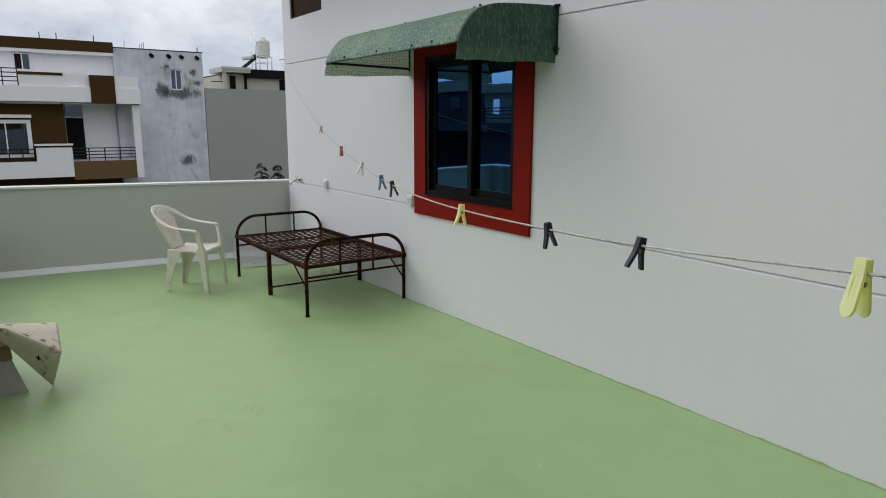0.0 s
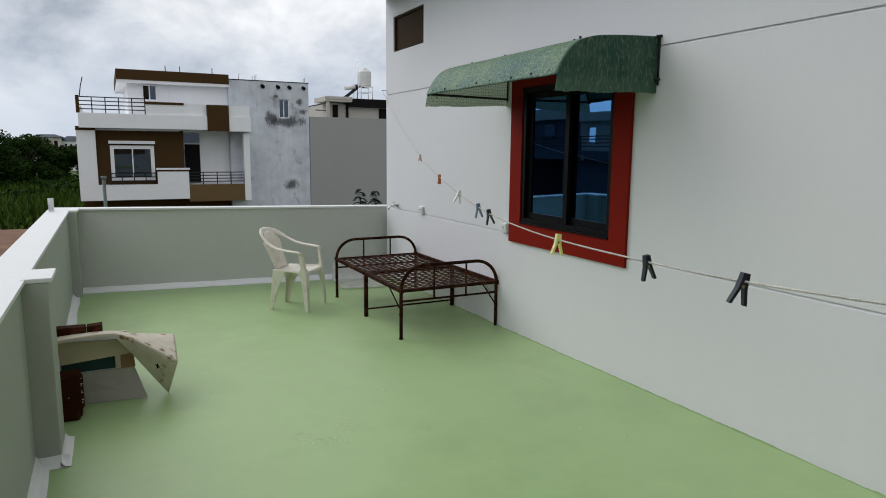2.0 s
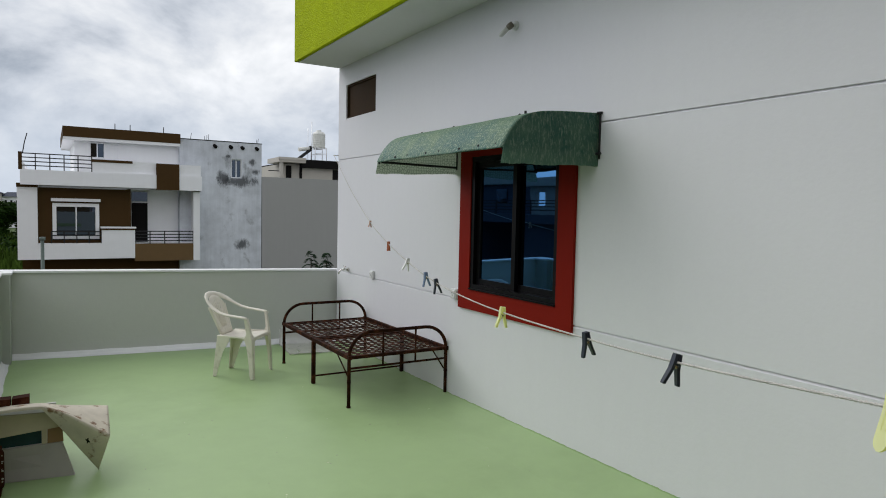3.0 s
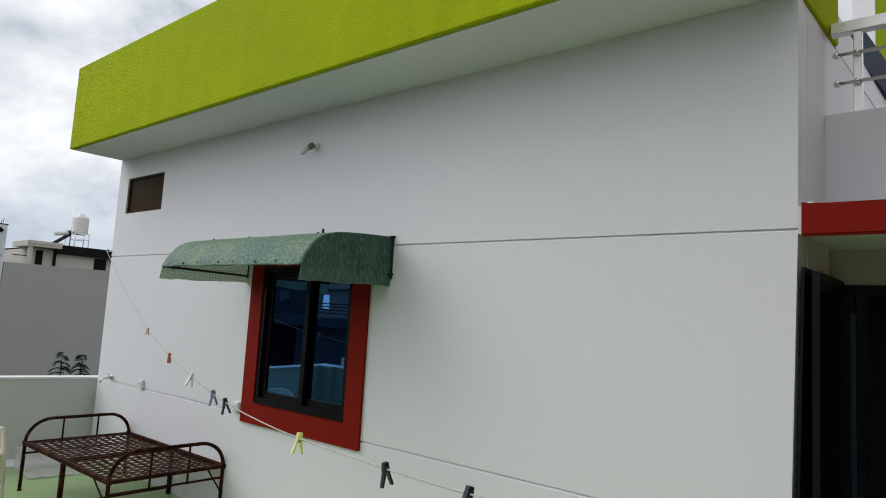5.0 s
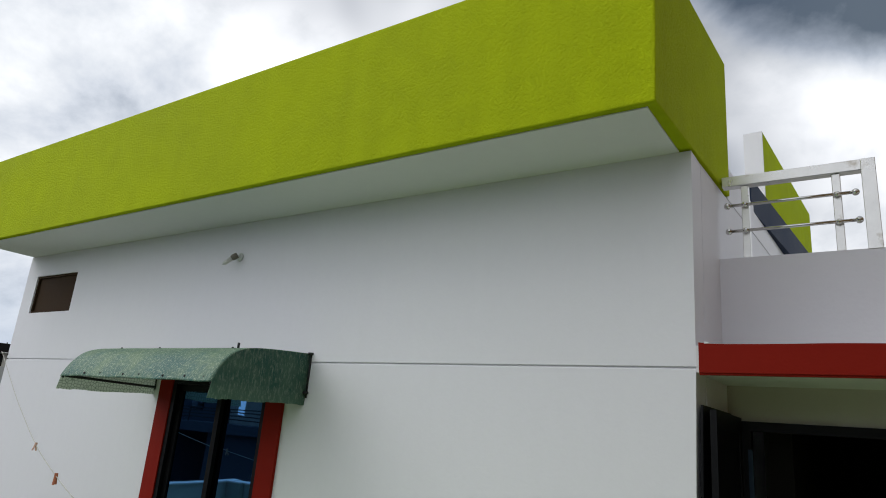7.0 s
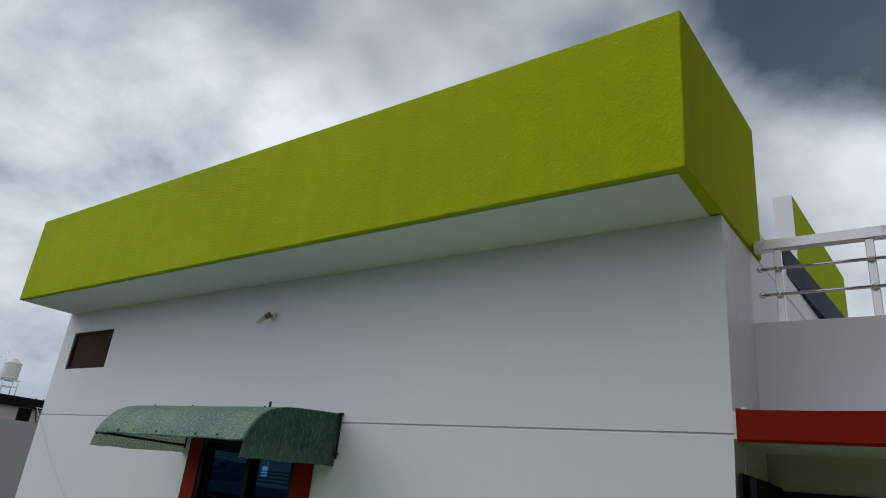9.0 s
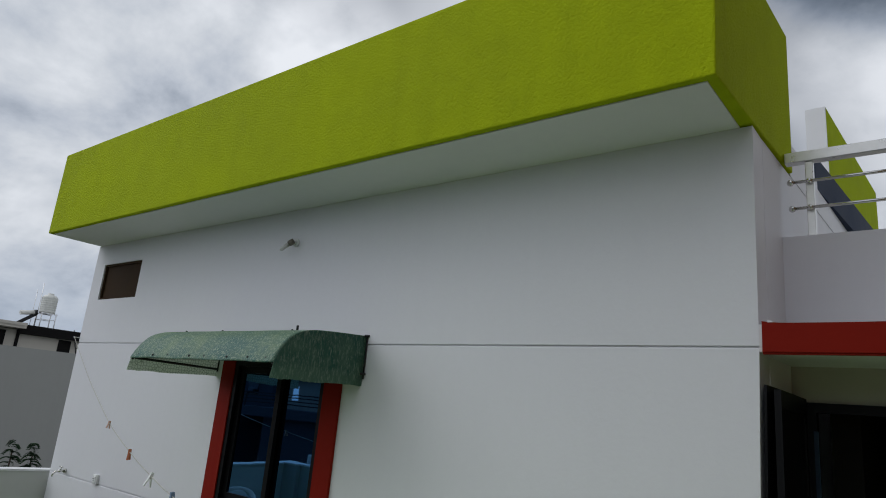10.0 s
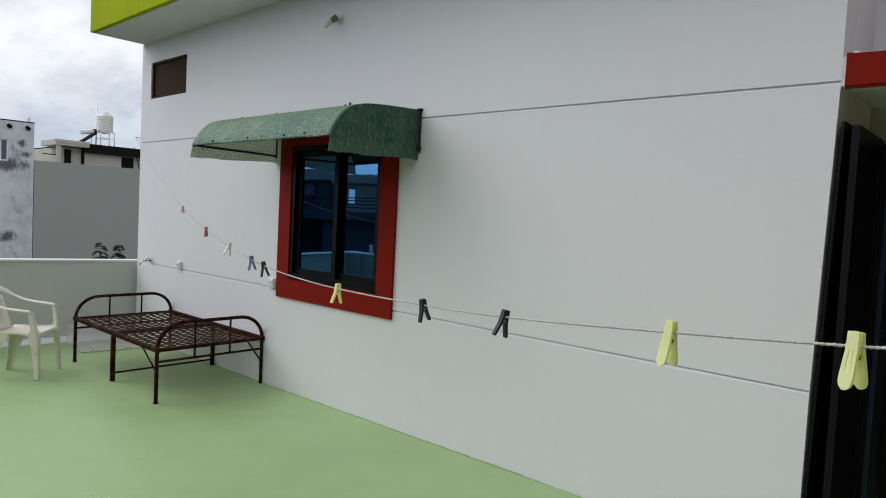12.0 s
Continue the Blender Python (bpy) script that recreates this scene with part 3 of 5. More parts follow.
prism(bm, [(-0.033, 1.028), (-0.033, 1.052), (-0.004, 1.056), (-0.004, 1.020)], 2.4262, [2.431, 2.437, 2.434, 2.429])
make("trim_chip", bm, M_CAP, "white chip where the red paint broke away", kind="structure")
setting("wall_balcony", [(0.555, 0.715, YB, 1.10, 2.425, 3.004)], M_WALL, "white balcony parapet above the doorway")
DY0, DY1, DZ = -0.25, 1.02, 2.105
setting("wall_door", [(0.62, 0.82, YB, DY0, 0.0, 2.30), (0.62, 0.82, DY1, 1.10, 0.0, 2.30), (0.62, 0.82, DY0, DY1, DZ, 2.30), (0.62, 0.82, YB, 1.10, 2.30, 2.435)],
        M_CREAM, "cream painted wall round the doorway")
# the hall's darkness is painted into its walls, ceiling and floor
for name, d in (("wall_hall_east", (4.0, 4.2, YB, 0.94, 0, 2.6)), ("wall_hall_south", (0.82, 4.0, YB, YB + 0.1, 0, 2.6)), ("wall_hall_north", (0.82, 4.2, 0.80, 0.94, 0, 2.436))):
    setting(name, [d], M_DARK, "hall wall with its gloom painted near black")
setting("ceiling_hall", [(0.82, 4.2, YB, 0.94, 2.44, 2.6)], M_DARK, "hall ceiling with its gloom painted near black")
setting("floor_hall", [(0.9, 4.2, YB, 0.94, -0.2, 0.0)], M_DARK, "hall floor with its gloom painted near black")
# Unseen wall added behind the camera; its height and dark colour cut the light.
setting("wall_sky_blocker", [(XO, -2.2, YB - 0.2, YB, -3.4, 5.4), (-2.2, 0.9, YB - 0.2, YB, -3.4, 8.0)], M_TANW, "added unseen tan wall blocking sky behind the terrace")

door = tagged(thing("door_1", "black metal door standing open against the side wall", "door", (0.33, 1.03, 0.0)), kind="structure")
# Added black sheet stands in for the dark stretch of side wall.
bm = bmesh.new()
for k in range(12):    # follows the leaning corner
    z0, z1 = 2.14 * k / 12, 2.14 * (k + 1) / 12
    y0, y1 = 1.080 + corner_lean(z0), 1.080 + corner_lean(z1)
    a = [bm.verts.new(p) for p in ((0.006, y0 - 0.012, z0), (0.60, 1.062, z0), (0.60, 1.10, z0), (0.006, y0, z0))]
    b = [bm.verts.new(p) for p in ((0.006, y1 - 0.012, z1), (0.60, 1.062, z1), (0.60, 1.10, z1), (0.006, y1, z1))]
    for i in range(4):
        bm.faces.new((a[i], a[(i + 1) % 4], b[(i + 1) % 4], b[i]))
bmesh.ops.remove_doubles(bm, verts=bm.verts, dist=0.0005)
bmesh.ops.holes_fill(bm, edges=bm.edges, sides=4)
part("side_dark_sheet", bm, M_DOOR, door, "added black sheet darkening the side wall")
bm = bmesh.new()
LX0, LX1, LY = 0.004, 0.60, 1.012
for d in ((LX0, LX0 + 0.05, 0.02, 2.12), (LX1 - 0.05, LX1, 0.02, 2.12), (LX0 + 0.05, LX1 - 0.05, 0.02, 0.12), (LX0 + 0.05, LX1 - 0.05, 2.035, 2.12), (LX0 + 0.05, LX1 - 0.05, 0.98, 1.05)):
    box(bm, d[0], d[1], LY, LY + 0.03, d[2], d[3])
leaf = part("leaf_frame", bm, M_DOOR, door)
boxed("panel", (LX0 + 0.045, LX1 - 0.045, LY + 0.008, LY + 0.022, 0.11, 2.045), M_DOOR, leaf)
bm = bmesh.new()
for d in ((DY1 - 0.05, DY1, 0, DZ), (DY0, DY0 + 0.05, 0, DZ), (DY0 + 0.05, DY1 - 0.05, DZ - 0.05, DZ)):
    box(bm, 0.600, 0.66, *d)
part("door_frame", bm, M_DOOR, door)
boxed("frame_edge", (0.590, 0.606, 0.962, 0.984, 0.0, 1.96), M_BLUESTEEL, door, "blue grey enamelled edge strip")

# balcony railing over the doorway
rail = thing("balcony_railing", "square stainless steel railing with two round rods and ball ends", "railing", (0.575, 0.7, 3.0))
RX = 0.585
for y, w in ((0.938, 0.020), (0.480, 0.021), (0.328, 0.034)):
    boxed("post", (RX - w, RX + w, y - w, y + w, 3.0, 3.440 if w < 0.03 else 3.505), M_SATIN, rail, "", 0.003)
boxed("top_rail", (RX - 0.03, RX + 0.03, 0.294, 1.06, 3.442, 3.505), M_SATIN, rail, "", 0.004)
for z, y0, y1 in ((3.318, 0.394, 1.032), (3.162, 0.388, 1.028)):
    bm = bmesh.new()
    tube(bm, [(RX - 0.035, y0, z), (RX - 0.035, y1, z)], 0.009, 10)
    rod = part("rod", bm, M_CHROME, rail)
    for y, name in ((y0, "ball_end"), (y1, "ball_end"), (0.938, "clamp"), (0.480, "clamp")):
        bm = bmesh.new()
        bmesh.ops.create_uvsphere(bm, u_segments=12, v_segments=8, radius=0.019 if name == "ball_end" else 0.017, matrix=Matrix.Translation((RX - 0.035, y, z)))
        part(name, bm, M_CHROME, rod)

# roof fin and navy beam on the roof behind the railing
def slanted_block(name, a, b, thick, z0, z1, material, end_material, label, category):
    a, b = Vector((*a, 0)), Vector((*b, 0))
    d = (b - a).normalized()
    nrm = Vector((-d.y, d.x, 0)) * thick
    ob = thing(name, label, category, (a.x, a.y, z0))
    bm = bmesh.new()
    a2 = a + d * 0.004
    prism(bm, [(a2.x, a2.y), (b.x, b.y), ((b + nrm).x, (b + nrm).y), ((a2 + nrm).x, (a2 + nrm).y)], z0, z1)
    part("face", bm, material, ob)
    bm = bmesh.new()
    a0 = a - d * 0.02
    prism(bm, [(a0.x, a0.y), (a.x, a.y), ((a + nrm).x, (a + nrm).y), ((a0 + nrm).x, (a0 + nrm).y)], z0, z1)
    part("end_face", bm, end_material, ob)
slanted_block("roof_fin", (2.715, 1.115), (5.2, 0.985), 0.158, 2.9, 4.785, M_LIME, M_WALL, "tall lime green roof fin with a white end", "fin")
slanted_block("roof_beam", (1.55, 1.05), (3.78, 0.885), 0.14, 3.63, 3.88, M_NAVY, M_NAVY, "navy painted concrete beam along the roof edge", "beam")
setting("floor_balcony", [(0.78, 6.0, YB, 0.94, 2.6, 2.95)], M_CEMENT, "bare cement balcony floor")

# ---- window canopy ----
canopy = thing("window_canopy", "weathered green fibreglass window canopy on a black iron frame", "canopy", (0.0, 4.7, 2.05))
CY0, CY1 = 3.71, 5.49
def canopy_curve(u):
    """From the wall over the top and down the rounded front; u from 0 to 1."""
    pts = [(0.0, 2.372), (-0.30, 2.356), (-0.50, 2.338), (-0.63, 2.295), (-0.70, 2.235), (-0.75, 2.165), (-0.782, 2.098)]
    k = min(int(u * 6), 5)
    f = u * 6 - k
    p = [pts[max(k - 1, 0)], pts[k], pts[k + 1], pts[min(k + 2, 6)]]
    return [0.5 * (2 * p[1][c] + (p[2][c] - p[0][c]) * f + (2 * p[0][c] - 5 * p[1][c] + 4 * p[2][c] - p[3][c]) * f * f + (3 * p[1][c] - p[0][c] - 3 * p[2][c] + p[3][c]) * f ** 3) for c in (0, 1)]
def canopy_point(u, v):
    x, z = canopy_curve(u)
    y = CY0 + (CY1 - CY0) * v
    sag = 0.006 * math.sin(v * 21) * u + 0.004 * noise.noise((v * 9, u * 5, 0))
    return (x - sag, y, z - sag * 0.5)
bm = bmesh.new()
grid(bm, 24, 48, canopy_point, 0.004)
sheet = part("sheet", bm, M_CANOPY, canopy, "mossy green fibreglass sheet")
def end_plate(name, y, material, low_wall, low_front, label):
    bm = bmesh.new()
    cols = []
    for i in range(43):
        u = i / 42
        x, z = canopy_curve(u)
        if i == 42:
            x, z = -0.797, low_front + 0.004
        f = min(-x / 0.80, 1.0)
        zl = low_wall + (low_front - low_wall) * f + 0.005 * noise.noise((i * 0.9, y, 2)) + 0.003 * math.sin(i * 0.37)
        cols.append([bm.verts.new((x, y, z * (1 - k / 4) + min(zl, z) * k / 4)) for k in range(5)])
    fs = []
    for a, b in zip(cols, cols[1:]):
        for k in range(4):
            fs.append(bm.faces.new((a[k], b[k], b[k + 1], a[k + 1])))
    bm.normal_update()
    bmesh.ops.solidify(bm, geom=fs, thickness=0.004)
    part(name, bm, material, canopy, label)
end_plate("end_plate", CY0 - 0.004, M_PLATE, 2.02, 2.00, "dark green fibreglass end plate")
end_plate("end_plate", CY1 + 0.002, M_NET, 2.03, 2.0, "pale netted fibreglass end plate")
for y in (CY0 + 0.012, CY1 - 0.012):
    bm = bmesh.new()
    yw = y - 0.030 if y < 4 else y
    tube(bm, [(-0.006, yw, 2.382), (-0.006, yw, 2.07)], 0.0065, 8)
    tube(bm, [(-0.012, y, 2.09), (-0.755, y, 2.10)], 0.010, 8)
    tube(bm, [(canopy_curve(u)[0] + 0.006, y, canopy_curve(u)[1] - 0.012) for u in [i / 12 for i in range(13)]], 0.009, 8)
    part("bracket", bm, M_RAIL, canopy)
bm = bmesh.new()
tube(bm, [(-0.762, CY0, 2.11), (-0.762, CY1, 2.11)], 0.011, 8)
part("front_rod", bm, M_RAIL, canopy)
for v, x, z in ((0.05, -0.772, 2.125), (0.16, -0.771, 2.127), (0.29, -0.772, 2.124), (0.44, -0.772, 2.126), (0.55, -0.771, 2.125), (0.71, -0.772, 2.127), (0.83, -0.772, 2.124), (0.95, -0.772, 2.126), (0.12, -0.50, 2.342), (0.58, -0.50, 2.342), (0.86, -0.50, 2.342)):
    y = CY0 + (CY1 - CY0) * v
    bm = bmesh.new()
    bmesh.ops.create_uvsphere(bm, u_segments=8, v_segments=5, radius=0.009, matrix=Matrix.Translation((x, y, z)))
    part("bolt", bm, M_RAIL, canopy)
for ends in (((-0.02, CY0 - 0.045, 2.104), (-0.02, CY0 + 0.01, 2.104)), ((-0.03, CY0 - 0.01, 2.372), (0.0, CY0 - 0.03, 2.374)), ((-0.30, 4.12, 2.37), (-0.30, 4.12, 2.41))):
    bm = bmesh.new()
    tube(bm, ends, 0.009, 8)
    part("stud", bm, M_RAIL, canopy)

# ---- things on the terrace ----
def metal_bed():
    """Folding steel cot with bowed ends and a woven strip deck."""
    X0, X1, ZB = -0.975, -0.012, 0.434
    YA, YM, YC = 5.592, 6.471, 7.407
    bed = thing("metal_bed", "rusty dark brown folding steel bed frame with no mattress", "bed", ((X0 + X1) / 2, YM, 0))
    for y, tag in ((YA, 0), (YC, 1)):
        bm = bmesh.new()
        r = 0.22
        arch = [(X0, y, 0.0), (X0, y, 0.44)] + [(X0 + r - r * math.cos(a), y, 0.44 + 0.205 * math.sin(a)) for a in [math.pi / 2 * k / 8 for k in range(1, 9)]]
        arch += [(X1 - r + r * math.sin(a), y, 0.44 + 0.205 * math.cos(a)) for a in [math.pi / 2 * k / 8 for k in range(0, 9)]] + [(X1, y, 0.0)]
        tube(bm, arch, 0.0155, 10)
        bow = part("bow", bm, M_RUST, bed, "bent tube end with legs")
        for x in (X0 + 0.32, X1 - 0.32):
            bm = bmesh.new(); tube(bm, [(x, y, 0.335), (x, y, 0.645)], 0.009, 8)
            part("spindle", bm, M_RUST, bow)
        bm = bmesh.new(); tube(bm, [(X0, y, 0.338), (X1, y, 0.338)], 0.010, 8)
        part("cross_bar", bm, M_RUST, bow)
        for x in (X0, X1):
            bm = bmesh.new(); tube(bm, [(x, y, 0.0), (x, y, 0.012)], 0.019, 10)
            part("foot", bm, M_RUST, bow)
            bm = bmesh.new(); tube(bm, [(x, y, 0.215), (x, y, 0.235)], 0.0175, 10)
            part("collar", bm, M_RUST, bow)
    for x in (X0, X1):
        bm = bmesh.new(); box(bm, x - 0.018, x + 0.018, YM - 0.018, YM + 0.018, 0.0, ZB - 0.02, 0.004)
        part("leg", bm, M_RUST, bed)
        for y0, y1 in ((YA - 0.03, YM + 0.012), (YM + 0.018, YC + 0.03)):
            bm = bmesh.new()
            box(bm, x - 0.016, x + 0.016, y0, y1, ZB - 0.018, ZB + 0.018, 0.003)
            part("side_rail", bm, M_RUST, bed)
        s = 1 if x == X0 else -1
        bm = bmesh.new()
        tube(bm, [(x + s * 0.01, YA + 0.30, ZB - 0.02), (x + s * 0.01, YA + 0.015, 0.24)], 0.007, 8)
        part("brace", bm, M_RUST, bed)
    for y, z in ((YM, 0.075), (YA, ZB), (YC, ZB), (YM - 0.03, ZB), (YM + 0.03, ZB)):
        bm = bmesh.new()
        if z < 0.2:
            tube(bm, [(X0, y, z), (X1, y, z)], 0.009, 8)
        else:
            box(bm, X0 + 0.016, X1 - 0.016, y - 0.014, y + 0.014, z - 0.016, z + 0.012, 0.003)
        part("cross_member", bm, M_RUST, bed)
    # flat woven strips
    for half, (y0, y1) in enumerate(((YA + 0.015, YM - 0.045), (YM + 0.045, YC - 0.015))):
        for i in range(13):
            x = X0 + 0.05 + (X1 - X0 - 0.1) * i / 12
            bm = bmesh.new()
            grid(bm, 1, 26, lambda u, v: (x - 0.0185 + 0.037 * u, y0 + (y1 - y0) * v, ZB + 0.004 + 0.002 * math.sin(v * 26 * math.pi / 2 + i * math.pi) - 0.014 * math.sin(math.pi * v)), 0.0015)
            part("strip", bm, M_RUST, bed)
        for j in range(10):
            y = y0 + 0.04 + (y1 - y0 - 0.08) * j / 9
            bm = bmesh.new()
            v0 = (y - y0) / (y1 - y0)
            grid(bm, 26, 1, lambda u, v: (X0 + 0.012 + (X1 - X0 - 0.024) * u, y - 0.0185 + 0.037 * v, ZB + 0.004 - 0.002 * math.sin(u * 26 * math.pi / 2 + j * math.pi) - 0.014 * math.sin(math.pi * v0)), 0.0015)
            part("strip", bm, M_RUST, bed)
    return bed
metal_bed()


def plastic_chair():
    """Moulded garden armchair; built facing +x at the origin, then turned."""
    ch = thing("plastic_chair", "dirty cream moulded plastic armchair with a fan-ribbed back", "chair")
    SW, SF, SB, SZ = 0.212, 0.200, -0.170, 0.404
    bm = bmesh.new()
    def seat(u, v):
        a = 2 * v - 1
        x = SB + (SF + 0.012 * (1 - a * a) - SB) * u
        return (x, (SW - 0.03 * (1 - u)) * a, SZ + 0.014 * a * a - 0.014 * math.sin(math.pi * u) - 0.02 * max(0, u - 0.9) * 10)
    grid(bm, 14, 12, seat, 0.010)
    part("seat", bm, M_PLASTIC, ch)
    # one broad band forms both arms and the rim of the back
    half = [(0.158, 0.232, 0.598), (0.135, 0.240, 0.610), (0.05, 0.246, 0.620), (-0.05, 0.246, 0.632), (-0.13, 0.238, 0.652), (-0.205, 0.222, 0.690), (-0.265, 0.194, 0.734), (-0.316, 0.146, 0.770), (-0.348, 0.078, 0.792), (-0.358, 0.0, 0.798)]
    path = [Vector((x, -y, z)) for x, y, z in half] + [Vector(p) for p in half[-2::-1]]
    bm = bmesh.new()
    rows = []
    for i, p in enumerate(path):
        d = (path[min(i + 1, len(path) - 1)] - path[max(i - 1, 0)]).normalized()
        out = Vector((-0.55 if p.x < -0.15 else 0.0, p.y * 4, 0.0))
        rise = max(0.0, min(1.0, (p.z - 0.66) / 0.12))
        side = out.normalized() * (1 - 0.75 * rise) + Vector((-0.25, 0, 1)) * 0.85 * rise
        side = (side - d * side.dot(d)).normalized()
        nrm = d.cross(side)
        rows.append([bm.verts.new(p + side * 0.030 * math.cos(q) + nrm * 0.011 * math.sin(q)) for q in [2 * math.pi * k / 12 for k in range(12)]])
    for r, t in zip(rows, rows[1:]):
        for k in range(12):
            bm.faces.new((r[k], r[(k + 1) % 12], t[(k + 1) % 12], t[k])).smooth = True
    bm.faces.new(rows[0]); bm.faces.new(rows[-1])
    part("arm_band", bm, M_PLASTIC, ch)
    # back panel under the rim, with fan ribs
    def back(u, v):
        a = 2 * v - 1
        w = 0.104 + 0.050 * u
        top = 0.788 - 0.10 * abs(a) ** 2.6
        return (SB + 0.002 - 0.168 * u + 0.055 * a * a * u, a * w, SZ + (top - SZ) * u)
    bm = bmesh.new()
    grid(bm, 14, 16, back, 0.006)
    panel = part("back_panel", bm, M_PLASTIC, ch)
    for k in range(7):
        t = (k - 3) / 3
        bm = bmesh.new()
        tube(bm, [Vector(back(u, 0.5 + t * (0.12 + 0.30 * u))) + Vector((0.006, 0, 0)) for u in [0.18 + 0.70 * j / 8 for j in range(9)]], [0.003 + 0.007 * math.sin(math.pi * j / 8) for j in range(9)], 6)
        part("rib", bm, M_PLASTIC, panel)
    for s in (-1, 1):
        bm = bmesh.new()
        tube(bm, [Vector(back(u, 0.5 + 0.5 * s)) for u in [j / 6 for j in range(7)]], 0.014, 8)
        part("back_edge", bm, M_PLASTIC, panel)
        legs = (("front_leg", [(0.226, 0.224, 0.0, 0.034), (0.224, 0.225, 0.03, 0.036), (0.217, 0.223, 0.20, 0.046), (0.209, 0.220, 0.33, 0.060), (0.204, 0.221, 0.392, 0.078), (0.192, 0.226, 0.45, 0.040), (0.164, 0.236, 0.60, 0.034)]),
                ("back_leg", [(-0.224, 0.182, 0.0, 0.036), (-0.212, 0.186, 0.10, 0.052), (-0.192, 0.192, 0.25, 0.078), (-0.174, 0.198, 0.36, 0.125), (-0.168, 0.200, 0.415, 0.130)]))
        for name, pts in legs:
            sx = 1 if name == "front_leg" else -1
            bm = bmesh.new()
            rows = []
            for x, y, z, w in pts:
                y *= s
                rows.append([bm.verts.new(q) for q in ((x - sx * w, y + s * 0.004, z), (x - sx * 0.008, y + s * 0.006, z), (x, y + s * 0.003, z), (x + sx * 0.003, y - s * 0.006, z), (x + sx * 0.001, y - s * w, z),
                                                       (x - sx * 0.006, y - s * w, z), (x - sx * 0.006, y - s * 0.006, z), (x - sx * w, y - s * 0.005, z))])
            for r, t in zip(rows, rows[1:]):
                for k in range(8):
                    bm.faces.new((r[k], r[(k + 1) % 8], t[(k + 1) % 8], t[k]))
            bm.faces.new(rows[0]); bm.faces.new(rows[-1])
            part(name, bm, M_PLASTIC, ch)
        bm = bmesh.new()
        grid(bm, 10, 1, lambda u, v: (SB + (SF - SB) * u, (SW - 0.03 * (1 - u) + 0.002) * s, SZ + 0.014 - (0.022 + 0.06 * abs(2 * u - 1) ** 3) * v), 0.007)
        part("apron", bm, M_PLASTIC, ch)
    bm = bmesh.new()
    grid(bm, 1, 10, lambda u, v: (SF + 0.004, SW * (2 * v - 1), SZ + 0.008 - (0.03 + 0.05 * abs(2 * v - 1) ** 3) * u), 0.007)
    part("apron", bm, M_PLASTIC, ch)
    ch.matrix_basis = pose(-1.484, 7.163, 0.003, 0, 0, -40)
    return ch
plastic_chair()


# ---- clothes line and pegs ----
def line_x(y):
    return -0.80 - 0.269 * (5.58 - y)
LINE = [(-1.29, 1.79), (-0.4, 1.63), (0.25, 1.508), (0.601, 1.456), (0.936, 1.422), (1.455, 1.362), (1.867, 1.338), (2.53, 1.306), (3.0, 1.300), (3.49, 1.312), (3.71, 1.324), (4.18, 1.370), (4.79, 1.447),
        (5.59, 1.582), (6.81, 1.90), (8.32, 2.37)]
def line_z(y):
    for (a, za), (b, zb) in zip(LINE, LINE[1:]):
        if y <= b:
            return za + (zb - za) * (y - a) / (b - a)
    return LINE[-1][1]
rope = thing("clothes_line", "white twisted nylon clothes line slung across the terrace", "rope", (-1.8, 2.6, 1.3))
def smooth_z(y):
    return sum(line_z(y + d) for d in (-0.3, -0.15, 0, 0.15, 0.3)) / 5 if -0.9 < y < 8.0 else line_z(y)
for strand in range(3):
    bm = bmesh.new()
    pts = []
    N = 1100
    for i in range(N + 1):
        y = -1.29 + 9.61 * i / N
        a = y * 330 + strand * 2.0944
        c = 0.0018
        pts.append((line_x(y) + c * math.cos(a), y, smooth_z(y) + c * math.sin(a)))
    tube(bm, pts, 0.0019, 5)
    part("strand", bm, M_ROPE, rope)
bm = bmesh.new()
tube(bm, [(0.01, 8.325, 2.372), (-0.07, 8.325, 2.372)], 0.005, 8)
part("hook", bm, M_CHROME, rope)

PEGS = "pegs on the clothes line"
def thin_peg(name, material, label):
    """Sprung peg: two jointed legs in an upright V, jaws over the line. The line runs along y."""
    pg = thing(name, label, "clothes peg", (0, 0, 0), PEGS)
    for s in (-1, 1):
        bm = bmesh.new()
        prof = [(0.0048 * s, 0.022, 0.0125), (0.0055 * s, 0.012, 0.0135), (0.0065 * s, 0.0, 0.0135), (0.0085 * s, -0.018, 0.0125), (0.0195 * s, -0.054, 0.0105), (0.0205 * s, -0.060, 0.009)]
        rows = []
        for x, z, w in prof:
            t = 0.0042
            rows.append([bm.verts.new(q) for q in ((x - t, -w / 1.4, z), (x + t, -w / 1.4, z), (x + t, w / 1.4, z), (x - t, w / 1.4, z))])
        for a, b in zip(rows, rows[1:]):
            for k in range(4):
                bm.faces.new((a[k], a[(k + 1) % 4], b[(k + 1) % 4], b[k]))
        bm.faces.new(rows[0]); bm.faces.new(rows[-1])
        part("peg_leg", bm, material, pg)
    bm = bmesh.new()
    tube(bm, [(0, -0.008, -0.012), (0, 0.008, -0.012)], 0.0045, 8)
    tube(bm, [(-0.009, -0.0085, -0.004), (0, -0.0085, -0.016), (0.009, -0.0085, -0.004)], 0.001, 6)
    part("spring", bm, M_CHROME, pg)
    return pg
